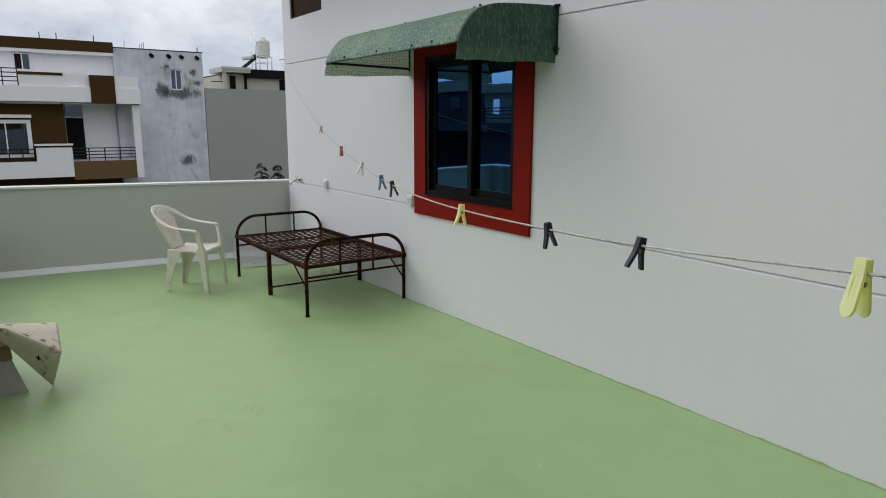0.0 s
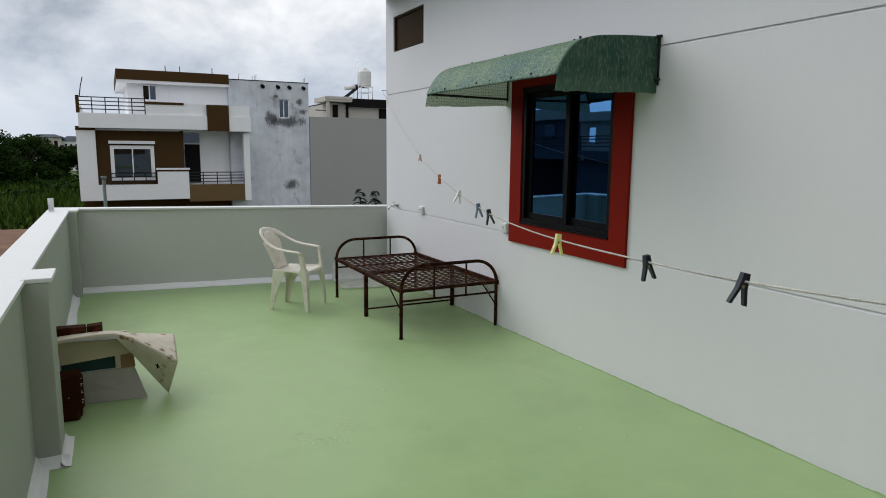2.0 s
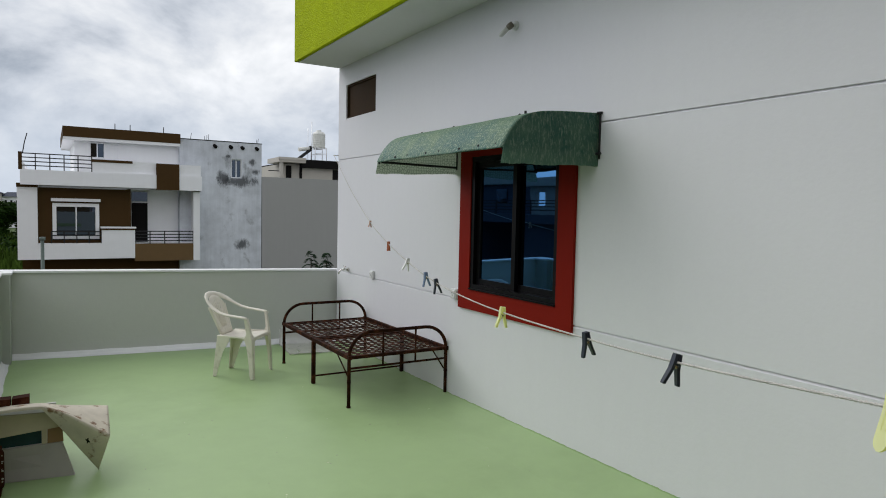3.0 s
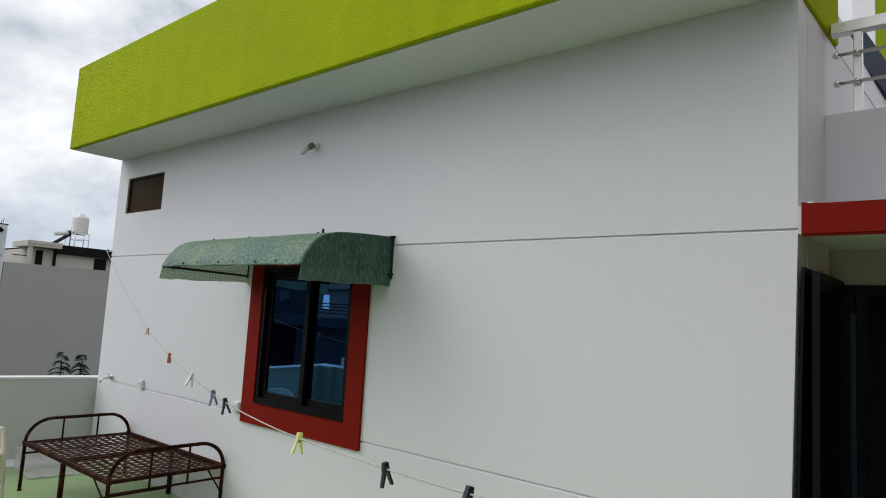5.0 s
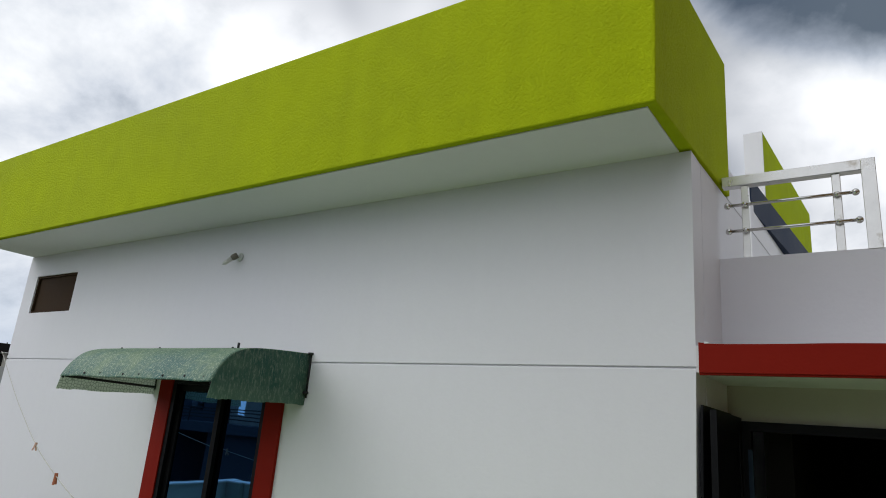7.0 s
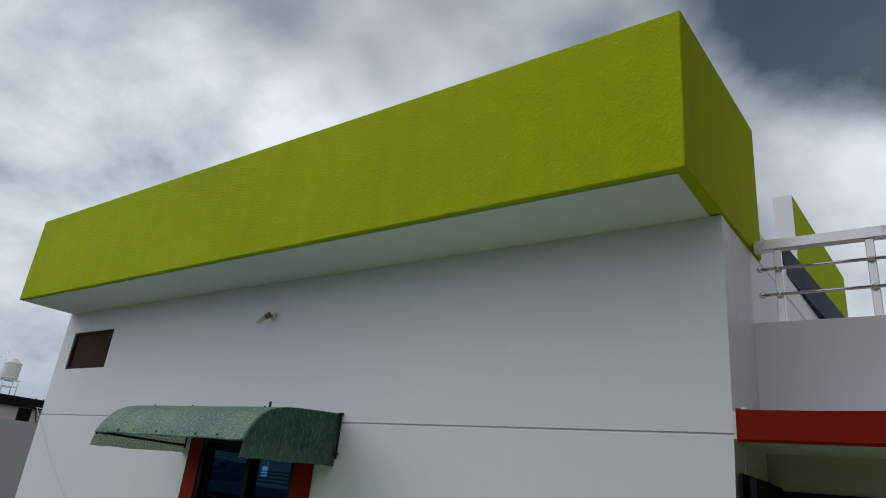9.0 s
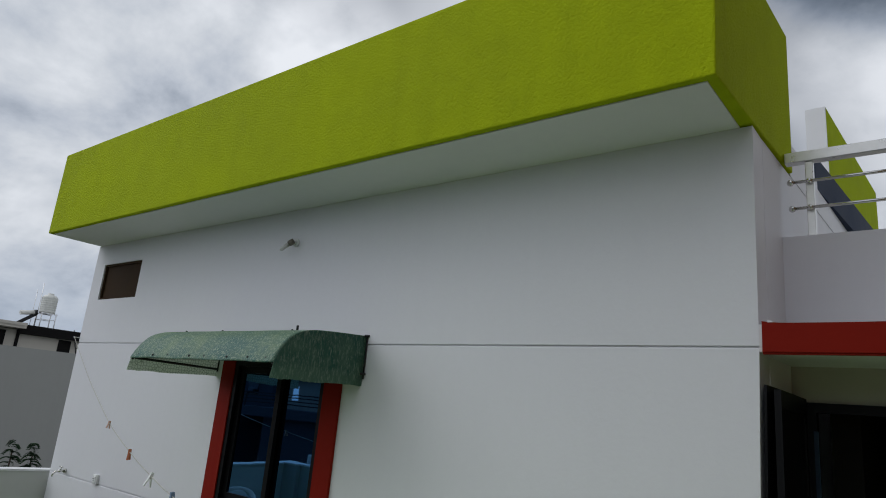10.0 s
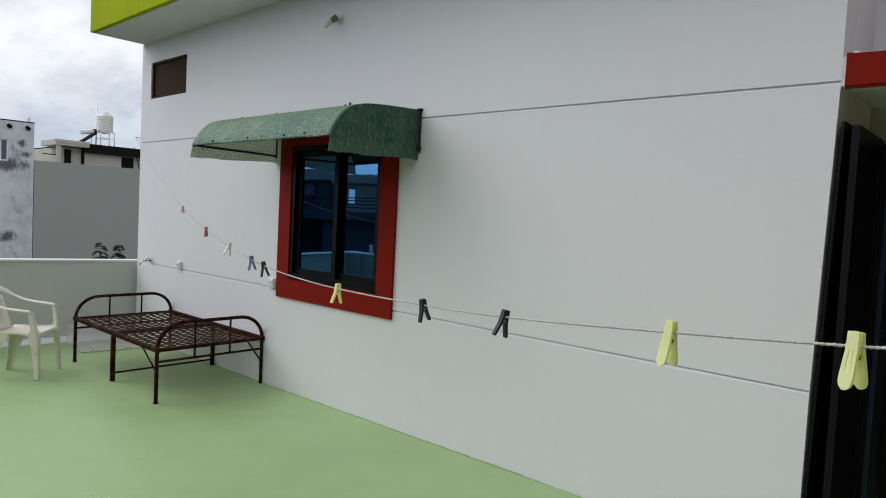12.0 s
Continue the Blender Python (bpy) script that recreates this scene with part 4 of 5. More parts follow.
def broad_peg(name, material, label):
    """Broad slotted peg with rounded paddle legs."""
    pg = thing(name, label, "clothes peg", (0, 0, 0), PEGS)
    for s in (-1, 1):
        bm = bmesh.new()
        rows = []
        for k in range(21):
            f = k / 20
            z = 0.026 - 0.104 * f
            hw = (0.0115 + 0.0035 * f) * (1 if f < 0.80 else math.sqrt(max(0.04, 1 - ((f - 0.80) / 0.202) ** 2)))
            x = s * (0.0045 + 0.0055 * f + 0.013 * max(0, f - 0.3))
            t = 0.003
            xs = [-hw, -hw * 0.42, -hw * 0.25, hw * 0.25, hw * 0.42, hw]
            rows.append([[bm.verts.new((x + d, y, z)) for y in xs] for d in (-t, t)])
        for k, (a, b) in enumerate(zip(rows, rows[1:])):
            for j in range(5):
                if j in (1, 3) and 6 <= k <= 12:
                    continue
                for side in (0, 1):
                    bm.faces.new((a[side][j], a[side][j + 1], b[side][j + 1], b[side][j]))
            for j in (0, 5):
                bm.faces.new((a[0][j], a[1][j], b[1][j], b[0][j]))
        for r in (rows[0], rows[-1]):
            for j in range(5):
                bm.faces.new((r[0][j], r[0][j + 1], r[1][j + 1], r[1][j]))
        part("peg_leg", bm, material, pg)
    bm = bmesh.new()
    tube(bm, [(0, -0.010, -0.018), (0, 0.010, -0.018)], 0.005, 8)
    part("spring", bm, M_CHROME, pg)
    return pg
def hang(pg, y, yaw, lean=0.0, size=1.0):
    pg.matrix_basis = pose(line_x(y), y, smooth_z(y), 0, lean, yaw) @ Matrix.Diagonal((size, size, size, 1))
hang(broad_peg("yellow_peg", M_YELLOW, "broad pale yellow slotted plastic clothes peg"), 0.601, -32, 0, 0.88)
hang(broad_peg("yellow_peg", M_YELLOW, "broad pale yellow slotted plastic clothes peg"), 0.936, -22, 4, 0.88)
hang(thin_peg("charcoal_peg", M_DARKPIN, "charcoal plastic clothes peg hanging askew"), 1.455, -22, 13, 0.9)
hang(thin_peg("charcoal_peg", M_DARKPIN, "charcoal plastic clothes peg"), 1.867, -10, -10, 0.9)
hang(thin_peg("yellow_thin_peg", M_YELLOW, "slim pale yellow plastic clothes peg"), 2.53, -15, 4)
hang(thin_peg("black_peg", M_DARKPIN, "small black plastic clothes peg"), 3.49, -12, -10)
hang(thin_peg("blue_peg", M_BLUEPIN, "grey blue plastic clothes peg"), 3.71, -8, -6)
hang(thin_peg("white_peg", M_WHITEPIN, "white plastic clothes peg leaning sideways"), 4.18, -5, 14)
hang(thin_peg("orange_peg", M_REDPIN, "orange red plastic clothes peg"), 4.79, 40, 0, 0.85)
hang(thin_peg("pink_peg", M_PINKPIN, "small faded orange plastic clothes peg"), 5.59, 10, 6, 0.7)


# ---- fittings on the house wall ----
def wall_box(y, z, socket):
    b = thing("socket_outlet" if socket else "switch_box", "white plastic %s on the house wall" % ("socket outlet with round holes" if socket else "switch box"), "socket", (0, y, z))
    boxed("plate", (-0.028, 0.0, y - 0.045, y + 0.045, z - 0.045, z + 0.045), M_PVC, b, "", 0.006)
    bm = bmesh.new()
    box(bm, -0.033, -0.028, y - 0.032, y + 0.032, z - 0.032, z + 0.032, 0.002)
    part("face_plate", bm, M_WHITEPIN, b)
    bm = bmesh.new()
    for dy, dz in ((0.012, 0.008), (-0.012, 0.008), (0.0, -0.012)):
        tube(bm, [(-0.0335, y + dy, z + dz), (-0.0365, y + dy, z + dz)], 0.004, 8)
    part("pin_hole", bm, M_RAIL, b)
wall_box(5.462, 0.955, True)
wall_box(7.24, 0.958, False)

tap = thing("water_tap", "small chrome water tap on the house wall", "tap", (0, 7.95, 0.95))
bm = bmesh.new()
tube(bm, [(0.0, 7.95, 0.955), (-0.02, 7.95, 0.955)], 0.024, 12); tube(bm, [(-0.02, 7.95, 0.955), (-0.085, 7.95, 0.955)], 0.012, 10)
part("body", bm, M_CHROME, tap)
bm = bmesh.new()
tube(bm, [(-0.07, 7.95, 0.955), (-0.10, 7.95, 0.95), (-0.125, 7.95, 0.93), (-0.13, 7.95, 0.90)], [0.011, 0.011, 0.010, 0.009], 10)
part("spout", bm, M_CHROME, tap)
bm = bmesh.new()
tube(bm, [(-0.055, 7.95, 0.955), (-0.055, 7.95, 0.99)], 0.007, 8); tube(bm, [(-0.055, 7.915, 0.995), (-0.055, 7.985, 0.995)], 0.006, 8)
part("handle", bm, M_CHROME, tap)

lampf = thing("wall_lamp", "unlit compact lamp in a tilted holder on the wall", "wall lamp", (0, 4.654, 3.15))
bm = bmesh.new()
tube(bm, [(0.0, 4.654, 3.16), (-0.014, 4.654, 3.16), (-0.020, 4.654, 3.16)], [0.036, 0.036, 0.024], 18)
tube(bm, [(-0.016, 4.654, 3.16), (-0.045, 4.654, 3.156)], 0.014, 10)
part("base", bm, M_PVC, lampf)
bm = bmesh.new()
tube(bm, [(-0.040, 4.644, 3.168), (-0.058, 4.664, 3.148), (-0.068, 4.676, 3.136)], [0.024, 0.026, 0.022], 12)
part("holder", bm, M_LAMPH, lampf)
bm = bmesh.new()
a, b = Vector((-0.068, 4.676, 3.136)), Vector((-0.098, 4.722, 3.088))
ax = (b - a).normalized(); s1 = ax.orthogonal().normalized(); s2 = ax.cross(s1)
for ang in (0, 2.09, 4.19):
    off = 0.0135 * (math.cos(ang) * s1 + math.sin(ang) * s2)
    tube(bm, [a + off, b + off * 0.9, b + ax * 0.012], [0.0065, 0.0065, 0.004], 8)
part("bulb", bm, M_LAMP, lampf)


# ---- scrap heap by the pier ----
def leaf_board(bm, a, b, c, d, back):
    """A thin board from its four front corners, in order, and the way to its back."""
    fr = [bm.verts.new(Vector(p)) for p in (a, b, c, d)]
    bk = [bm.verts.new(v.co + Vector(back)) for v in fr]
    bm.faces.new(fr); bm.faces.new(bk[::-1])
    for k in range(4):
        bm.faces.new((fr[k], bk[k], bk[(k + 1) % 4], fr[(k + 1) % 4]))
bx = thing("white_crate", "white board crate with a leaning front board by the parapet", "crate", (-3.3, 5.2, 0))
bm = bmesh.new()
leaf_board(bm, (-3.52, 5.13, 0.003), (-3.038, 5.065, 0.003), (-3.104, 5.13, 0.205), (-3.52, 5.145, 0.197), (0.004, 0.014, 0.003))
part("front_board", bm, M_BOARDG, bx, "dull white leaning board")
boxed("bottom_board", (-3.52, -3.10, 5.15, 5.58, 0.003, 0.02), M_BOARD, bx)
boxed("end_board", (-3.125, -3.110, 5.16, 5.57, 0.021, 0.20), M_BOARDG, bx)
boxed("back_board", (-3.52, -3.13, 5.58, 5.60, 0.02, 0.34), M_BOARD, bx)
boxed("side_board", (-3.545, -3.525, 5.0, 5.6, 0.003, 0.34), M_BOARD, bx)
cb = thing("cream_board", "cream faced board propped under the plywood", "board", (-3.34, 5.12, 0.30))
bm = bmesh.new()
leaf_board(bm, (-3.545, 5.11, 0.276), (-3.118, 5.11, 0.308), (-3.125, 5.11, 0.405), (-3.545, 5.11, 0.425), (0.0, 0.014, 0.0))
part("panel", bm, M_CREAMB, cb)
tb = thing("teal_board", "dark teal board standing in the crate", "board", (-3.36, 5.16, 0.2))
bm = bmesh.new()
leaf_board(bm, (-3.522, 5.16, 0.205), (-3.212, 5.16, 0.205), (-3.212, 5.16, 0.330), (-3.522, 5.16, 0.330), (0.0, 0.012, 0.0))
part("panel", bm, M_TEAL, tb)
wb = thing("wood_offcut", "tan wooden offcut beside a pale batten on the crate", "offcut", (-3.14, 5.15, 0.2))
bm = bmesh.new()
leaf_board(bm, (-3.182, 5.135, 0.207), (-3.094, 5.135, 0.207), (-3.101, 5.135, 0.307), (-3.180, 5.135, 0.307), (0.0, 0.02, 0.0))
part("block", bm, M_TAN, wb)
boxed("batten", (-3.210, -3.184, 5.135, 5.155, 0.206, 0.320), M_CREAMB, wb, "pale batten")
st = thing("wooden_stool", "small worn red-brown wooden stool lying on its side", "stool", (-3.43, 4.92, 0))
bm = bmesh.new()
box(bm, -3.56, -3.392, 4.860, 4.895, 0.060, 0.292, 0.022)
part("seat", bm, M_WOOD, st, "rounded seat board with chipped white specks")
for z0, z1 in ((0.003, 0.05), (0.23, 0.27)):
    bm = bmesh.new(); box(bm, -3.54, -3.41, 4.896, 5.03, z0, z1, 0.008); part("leg", bm, M_WOOD, st)
bm = bmesh.new(); box(bm, -3.55, -3.418, 4.842, 4.859, 0.003, 0.115, 0.010); part("rung", bm, M_WOOD, st)
rnd = random.Random(21)
for k in range(13):
    bm = bmesh.new()
    x, z = rnd.choice((-3.405, rnd.uniform(-3.54, -3.40))), rnd.uniform(0.08, 0.28)
    box(bm, x, x + rnd.uniform(0.003, 0.010), 4.8585, 4.8605, z, z + rnd.uniform(0.002, 0.006))
    part("paint_speck", bm, M_WHITEPIN, st, "white paint speck")
ply = thing("plywood_sheet", "warped stained plywood sheet with its near corner curled under", "sheet", (-3.2, 5.25, 0.4))
bm = bmesh.new()
def curl(u, v):
    """u from the parapet outwards; v from the back edge over the crest and down the curled flap."""
    f = max(0.0, u - 0.50) / 0.50
    x = -3.57 + 0.725 * u
    crest = Vector((x, 5.03 - 0.06 * f, 0.452 + 0.020 * math.sin(u * 4.2) - 0.186 * f ** 1.25))
    rear = Vector((x + 0.02 * f, 5.42, 0.378 - 0.062 * u ** 2))
    tip = Vector((x - 0.055 * f, 5.028 + 0.075 * f, crest.z - 0.012 - 0.236 * f ** 0.9))
    if v < 0.6:
        k = v / 0.6
        p = rear.lerp(crest, k)
        p.z += 0.022 * math.sin(math.pi * k) * (1 - 0.5 * f)
    else:
        k = (v - 0.6) / 0.4
        p = crest.lerp(tip, k)
        p.y -= 0.012 * f * math.sin(math.pi * min(1.0, k * 1.2)) * (1 - k)
    p.z += 0.004 * noise.noise((u * 5, 0, 2))
    return tuple(p)
grid(bm, 48, 40, curl, 0.005)
part("panel", bm, M_PLY, ply)
bm = bmesh.new()
knot = [Vector(curl(0.865 + r * math.cos(a), 0.80 + 2.2 * r * math.sin(a))) + Vector((-0.002, -0.006, 0.0)) for k in range(12) for a, r in [(k * math.pi / 6, (0.022, 0.009, 0.014)[k % 3])]]
lo = [bm.verts.new(p) for p in knot]; hi = [bm.verts.new(p + Vector((0.0, 0.004, 0.0))) for p in knot]
bm.faces.new(lo); bm.faces.new(hi[::-1])
for k in range(12):
    bm.faces.new((lo[k], hi[k], hi[(k + 1) % 12], lo[(k + 1) % 12]))
part("knot", bm, M_DARK, ply, "dark rotten knot")
for x0, x1, y0, tilt in ((-3.54, -3.374, 5.17, 0.006), (-3.366, -3.276, 5.19, -0.004)):
    pk = thing("plank", "short dark red-brown timber plank on the plywood", "plank", ((x0 + x1) / 2, 5.25, 0.45), "planks on the scrap heap")
    bm = bmesh.new()
    leaf_board(bm, (x0, y0, 0.436 + tilt), (x1, y0, 0.436), (x1, y0, 0.500), (x0, y0, 0.498 + tilt), (0.0, 0.16, -0.02))
    part("plank_body", bm, M_WOOD, pk)

# dusty plastic lying by the far wall behind the bed
film = thing("plastic_sheet", "crumpled dusty clear plastic sheet on the floor by the wall", "plastic sheet", (-0.6, 8.1, 0))
bm = bmesh.new()
def crumple(u, v):
    x = -0.80 + 0.62 * u + 0.06 * v
    y = 7.75 + 0.72 * v - 0.10 * u
    z = 0.010 + 0.022 * abs(noise.noise((u * 6, v * 6, 3.3)))
    if v > 0.78:
        z += (v - 0.78) * 1.05 * (0.9 + 0.2 * noise.noise((u * 5, 0, 1)))
        y = 7.75 + 0.72 * 0.78 - 0.10 * u + (v - 0.78) * 0.12
    return (x, y, z)
grid(bm, 28, 26, crumple, 0.0025)
part("film", bm, M_FILM, film)

# flaked paint and grit on the floor
bm = bmesh.new()
rnd = random.Random(4)
def chip(x, y, r):
    n = rnd.randint(4, 6); a0 = rnd.random() * 6
    lo = [(x + r * (0.6 + 0.6 * rnd.random()) * math.cos(a0 + k * 6.283 / n), y + r * (0.6 + 0.6 * rnd.random()) * math.sin(a0 + k * 6.283 / n)) for k in range(n)]
    prism(bm, lo, 0.0004, 0.0022)
for k in range(95):
    a, q = rnd.uniform(0.2, 4.4), rnd.gauss(0.9, 0.22)
    chip(-2.12 + 0.15 * q * math.cos(a + 2.6), 4.05 + 0.17 * q * math.sin(a + 2.6), 0.002 + 0.005 * rnd.random())
for k in range(30):
    chip(rnd.uniform(-3.2, -0.3), rnd.uniform(1.8, 6.5), 0.003 + 0.005 * rnd.random())
make("paint_flakes", bm, M_FLAKE, "loose flakes of pale green paint on the floor", "debris", kind="stuff")
bm = bmesh.new()
for k in range(34):
    chip(rnd.uniform(-2.9, -0.3), rnd.uniform(1.6, 6.2), 0.002 + 0.004 * rnd.random())
make("floor_grit", bm, M_CEMENT, "small specks of grit on the floor", "debris", kind="stuff")
# ragged edge of green paint at the foot of the house wall
bm = bmesh.new()
rows = []
for k in range(341):
    y = 1.13 + 6.9 * k / 340
    h = 0.020 + 0.032 * min(max((5.6 - y) / 3.2, 0.0), 1.0)
    rag = 0.004 + 0.007 * noise.noise((y * 2.3, 0, 5)) + 0.006 * noise.noise((y * 14, 3, 5)) + 0.004 * rnd.random()
    rows.append([bm.verts.new((-0.60 + 0.12 * i, y, -0.002 + h * (i / 5) ** 2)) for i in range(5)] + [bm.verts.new(p) for p in ((-0.003, y, h - 0.002), (-0.0032, y, h - 0.003), (-0.0028, y, h + rag))])
for r, t in zip(rows, rows[1:]):
    for k in (0, 1, 2, 3, 4, 6):
        bm.faces.new((r[k], t[k], t[k + 1], r[k + 1])).smooth = k < 5
make("trim_paint_edge", bm, M_FLOOR, "green floor rising to a ragged paint edge at the wall", kind="structure")

stub = thing("pipe_stub", "short white plastic pipe standing on the parapet", "pipe", (-3.83, 8.5, 0.97))
bm = bmesh.new(); tube(bm, [(-3.745, 8.55, 0.968), (-3.745, 8.55, 1.10)], 0.028, 12); part("pipe", bm, M_PVC, stub)

# ---- outside ----
GZ = -3.4
bm = bmesh.new()
S = 1500
vs = [bm.verts.new(p) for p in ((-S, -S, GZ), (S, -S, GZ), (S, S, GZ), (-S, S, GZ))]
bm.faces.new(vs)
make("ground", bm, M_GROUND, "overgrown green ground reaching the horizon", kind="structure")
bm = bmesh.new()
grid(bm, 24, 40, lambda u, v: (-16 + 11.5 * u + 0.8 * math.sin(v * 9), -6 + 54 * v, GZ + 0.03 + 0.35 * max(0, noise.noise((u * 5, v * 12, 0.4)) + 0.2)))
make("ground_earth", bm, M_SOIL, "bare red earth of the empty plot", kind="structure")


def house_part(ob, name, material, boxes, label=""):
    for d in boxes:
        bm = bmesh.new()
        box(bm, *d)
        made = part(name, bm, material, ob, label)
    return made


def bar_rail(ob, name, x0, x1, y, z0, z1, rows, posts):
    bm = bmesh.new()
    for k in range(rows):
        z = z0 + (z1 - z0) * (k + 1) / rows
        box(bm, x0, x1, y - 0.02, y + 0.02, z - 0.022, z + 0.022)
    for k in range(posts):
        x = x0 + (x1 - x0) * k / (posts - 1)
        box(bm, x - 0.022, x + 0.022, y - 0.022, y + 0.022, z0, z1)
    return part(name, bm, M_RAIL, ob, "dark painted bar railing")


def house_window(ob, x0, x1, z0, z1, y, frame_mat, w=0.09, panes=2):
    bm = bmesh.new()
    for d in ((x0, x1, z0, z0 + w), (x0, x1, z1 - w, z1), (x0, x0 + w, z0 + w, z1 - w), (x1 - w, x1, z0 + w, z1 - w)):
        box(bm, d[0], d[1], y - 0.07, y + 0.06, d[2], d[3])
    wn = part("window", bm, frame_mat, ob)
    step = (x1 - x0 - 2 * w) / panes
    for k in range(panes):
        a = x0 + w + step * k
        house_part(wn, "pane", M_PANE, [(a + 0.02, a + step - 0.02, y, y + 0.02, z0 + w, z1 - w)])
    house_part(wn, "mullion", frame_mat, [(x0 + w + step * k - 0.025, x0 + w + step * k + 0.025, y - 0.03, y + 0.03, z0 + w, z1 - w) for k in range(1, panes)] or [(x0, x0 + w, y, y + 0.01, z0, z1)])
    return wn


def white_house():
    Y = 35.0
    h = thing("white_house", "two-storey white house with brown panels and dark balcony rails", "house", (0, 38, GZ))
    house_part(h, "ground_floor", M_BROWN, [(-4.1, 3.4, Y + 1.2, 44, GZ, -0.85)])
    house_part(h, "wall", M_H1, [(-4.24, -3.47, Y - 0.05, Y + 0.9, -0.08, 2.62), (-4.24, 0.49, Y - 0.05, Y + 0.5, -0.80, -0.08), (-0.92, 0.49, Y - 0.06, Y + 0.15, -0.08, 0.54), (-0.97, 0.54, Y - 0.11, Y + 0.18, 0.62, 0.70),
                                 (-4.0, -3.47, Y + 0.9, 43, -0.8, 2.5), (0.36, 3.3, Y + 1.5, Y + 1.7, -0.1, 2.5), (3.15, 3.46, Y - 0.03, Y + 0.35, -0.95, 2.47), (3.2, 3.4, Y + 0.35, 43, -0.95, 2.5)])
    house_part(h, "wall_panel", M_BROWN, [(-3.47, 0.36, Y + 0.40, Y + 0.7, -0.08, 2.46), (0.30, 0.37, Y + 0.5, Y + 1.7, -0.1, 2.5), (-0.93, 0.50, Y - 0.08, Y + 0.16, 0.54, 0.62), (-4.26, -3.44, Y - 0.08, Y, 2.44, 2.62),
                                       (3.12, 3.48, Y - 0.06, Y, 2.47, 2.60)], "dark brown painted wall panel")
    house_part(h, "floor_slab", M_H1, [(-4.0, 3.3, Y + 0.2, 43, -0.3, -0.1)])
    house_part(h, "balcony_front", M_TANW, [(0.49, 3.15, Y - 0.03, Y + 0.2, -0.95, -0.12)], "tan brown balcony front")
    bar_rail(h, "railing", 0.50, 3.15, Y + 0.05, -0.12, 0.48, 4, 5)
    bar_rail(h, "railing", -2.95, -0.93, Y + 0.10, -0.08, 0.46, 3, 5)
    house_part(h, "door", M_DARK, [(0.50, 1.22, Y + 1.42, Y + 1.5, -0.1, 1.85)], "dark brown door")
    house_part(h, "door_panel", M_PANE, [(0.50, 1.22, Y + 1.44, Y + 1.5, 1.92, 2.40)], "")
    house_window(h, -2.90, -1.0, 0.10, 1.76, Y + 0.38, M_H1, 0.16)
    house_part(h, "lintel", M_H1, [(-2.95, -0.95, Y + 0.15, Y + 0.4, 1.84, 1.98)])
    house_part(h, "slab_band", M_H1, [(-4.10, 1.43, Y - 0.35, 43, 2.55, 3.21), (2.43, 3.50, Y - 0.35, 43, 2.50, 3.21), (1.43, 2.43, Y - 0.2, 43, 2.5, 3.21)])
    house_part(h, "parapet", M_H1, [(-1.32, 0.37, Y - 0.30, Y - 0.15, 3.21, 3.68), (0.37, 1.43, Y - 0.18, Y, 3.21, 3.80), (2.43, 3.46, Y - 0.30, Y - 0.15, 3.21, 3.74), (-4.05, -3.95, Y - 0.3, 43, 3.21, 3.5)])
    house_part(h, "parapet_cap", M_BROWN, [(-1.34, 0.38, Y - 0.33, Y - 0.12, 3.68, 3.80)])
    house_part(h, "brown_panel", M_BROWN, [(1.42, 2.44, Y - 0.40, Y - 0.18, 2.49, 3.75)], "dark brown feature panel")
    bar_rail(h, "railing", -4.07, -1.32, Y - 0.28, 3.21, 3.92, 4, 6)
    house_part(h, "rail_end", M_BROWN, [(-4.16, -4.02, Y - 0.34, Y - 0.16, 3.21, 3.98)])
    house_part(h, "upper_room", M_H1, [(-1.98, 2.70, Y + 1.2, 43, 3.21, 4.95), (-0.1, -0.02, Y + 1.12, Y + 1.2, 3.21, 4.8)])
    house_window(h, -1.36, -0.66, 3.93, 4.70, Y + 1.18, M_H1, 0.06)
    house_part(h, "roof_slab", M_BROWN, [(-2.45, 2.68, Y + 0.75, 43.5, 4.86, 5.34)], "dark brown roof edge")
    house_part(h, "roof_underside", M_H1, [(-2.43, 2.66, Y + 0.77, 43.4, 4.72, 4.86)])
    for pts in ([(-0.1, Y + 3, 5.2), (-0.1, Y + 3, 5.85)], [(2.2, Y + 3, 5.2), (2.2, Y + 3, 5.85)], [(0.6, Y + 3, 5.2), (0.6, Y + 3, 5.85)],
                [(-4.0, Y - 0.2, 3.9), (-3.92, Y - 0.2, 4.4), (-3.82, Y - 0.2, 4.8)]):
        bm = bmesh.new()
        tube(bm, pts, 0.022, 6)
        part("rebar", bm, M_RAIL, h)
    bm = bmesh.new()
    bmesh.ops.create_uvsphere(bm, u_segments=12, v_segments=6, radius=0.42, matrix=Matrix.Translation((1.9, Y + 3, 5.28)) @ Matrix.Diagonal((1, 1, 0.5, 1)))
    part("tank_lid", bm, M_TANKP, h)
    return h
SET_BACK = Vector((-0.17, 0.0, -0.09))      # the neighbours stand a little lower on their plot
white_house().location += SET_BACK


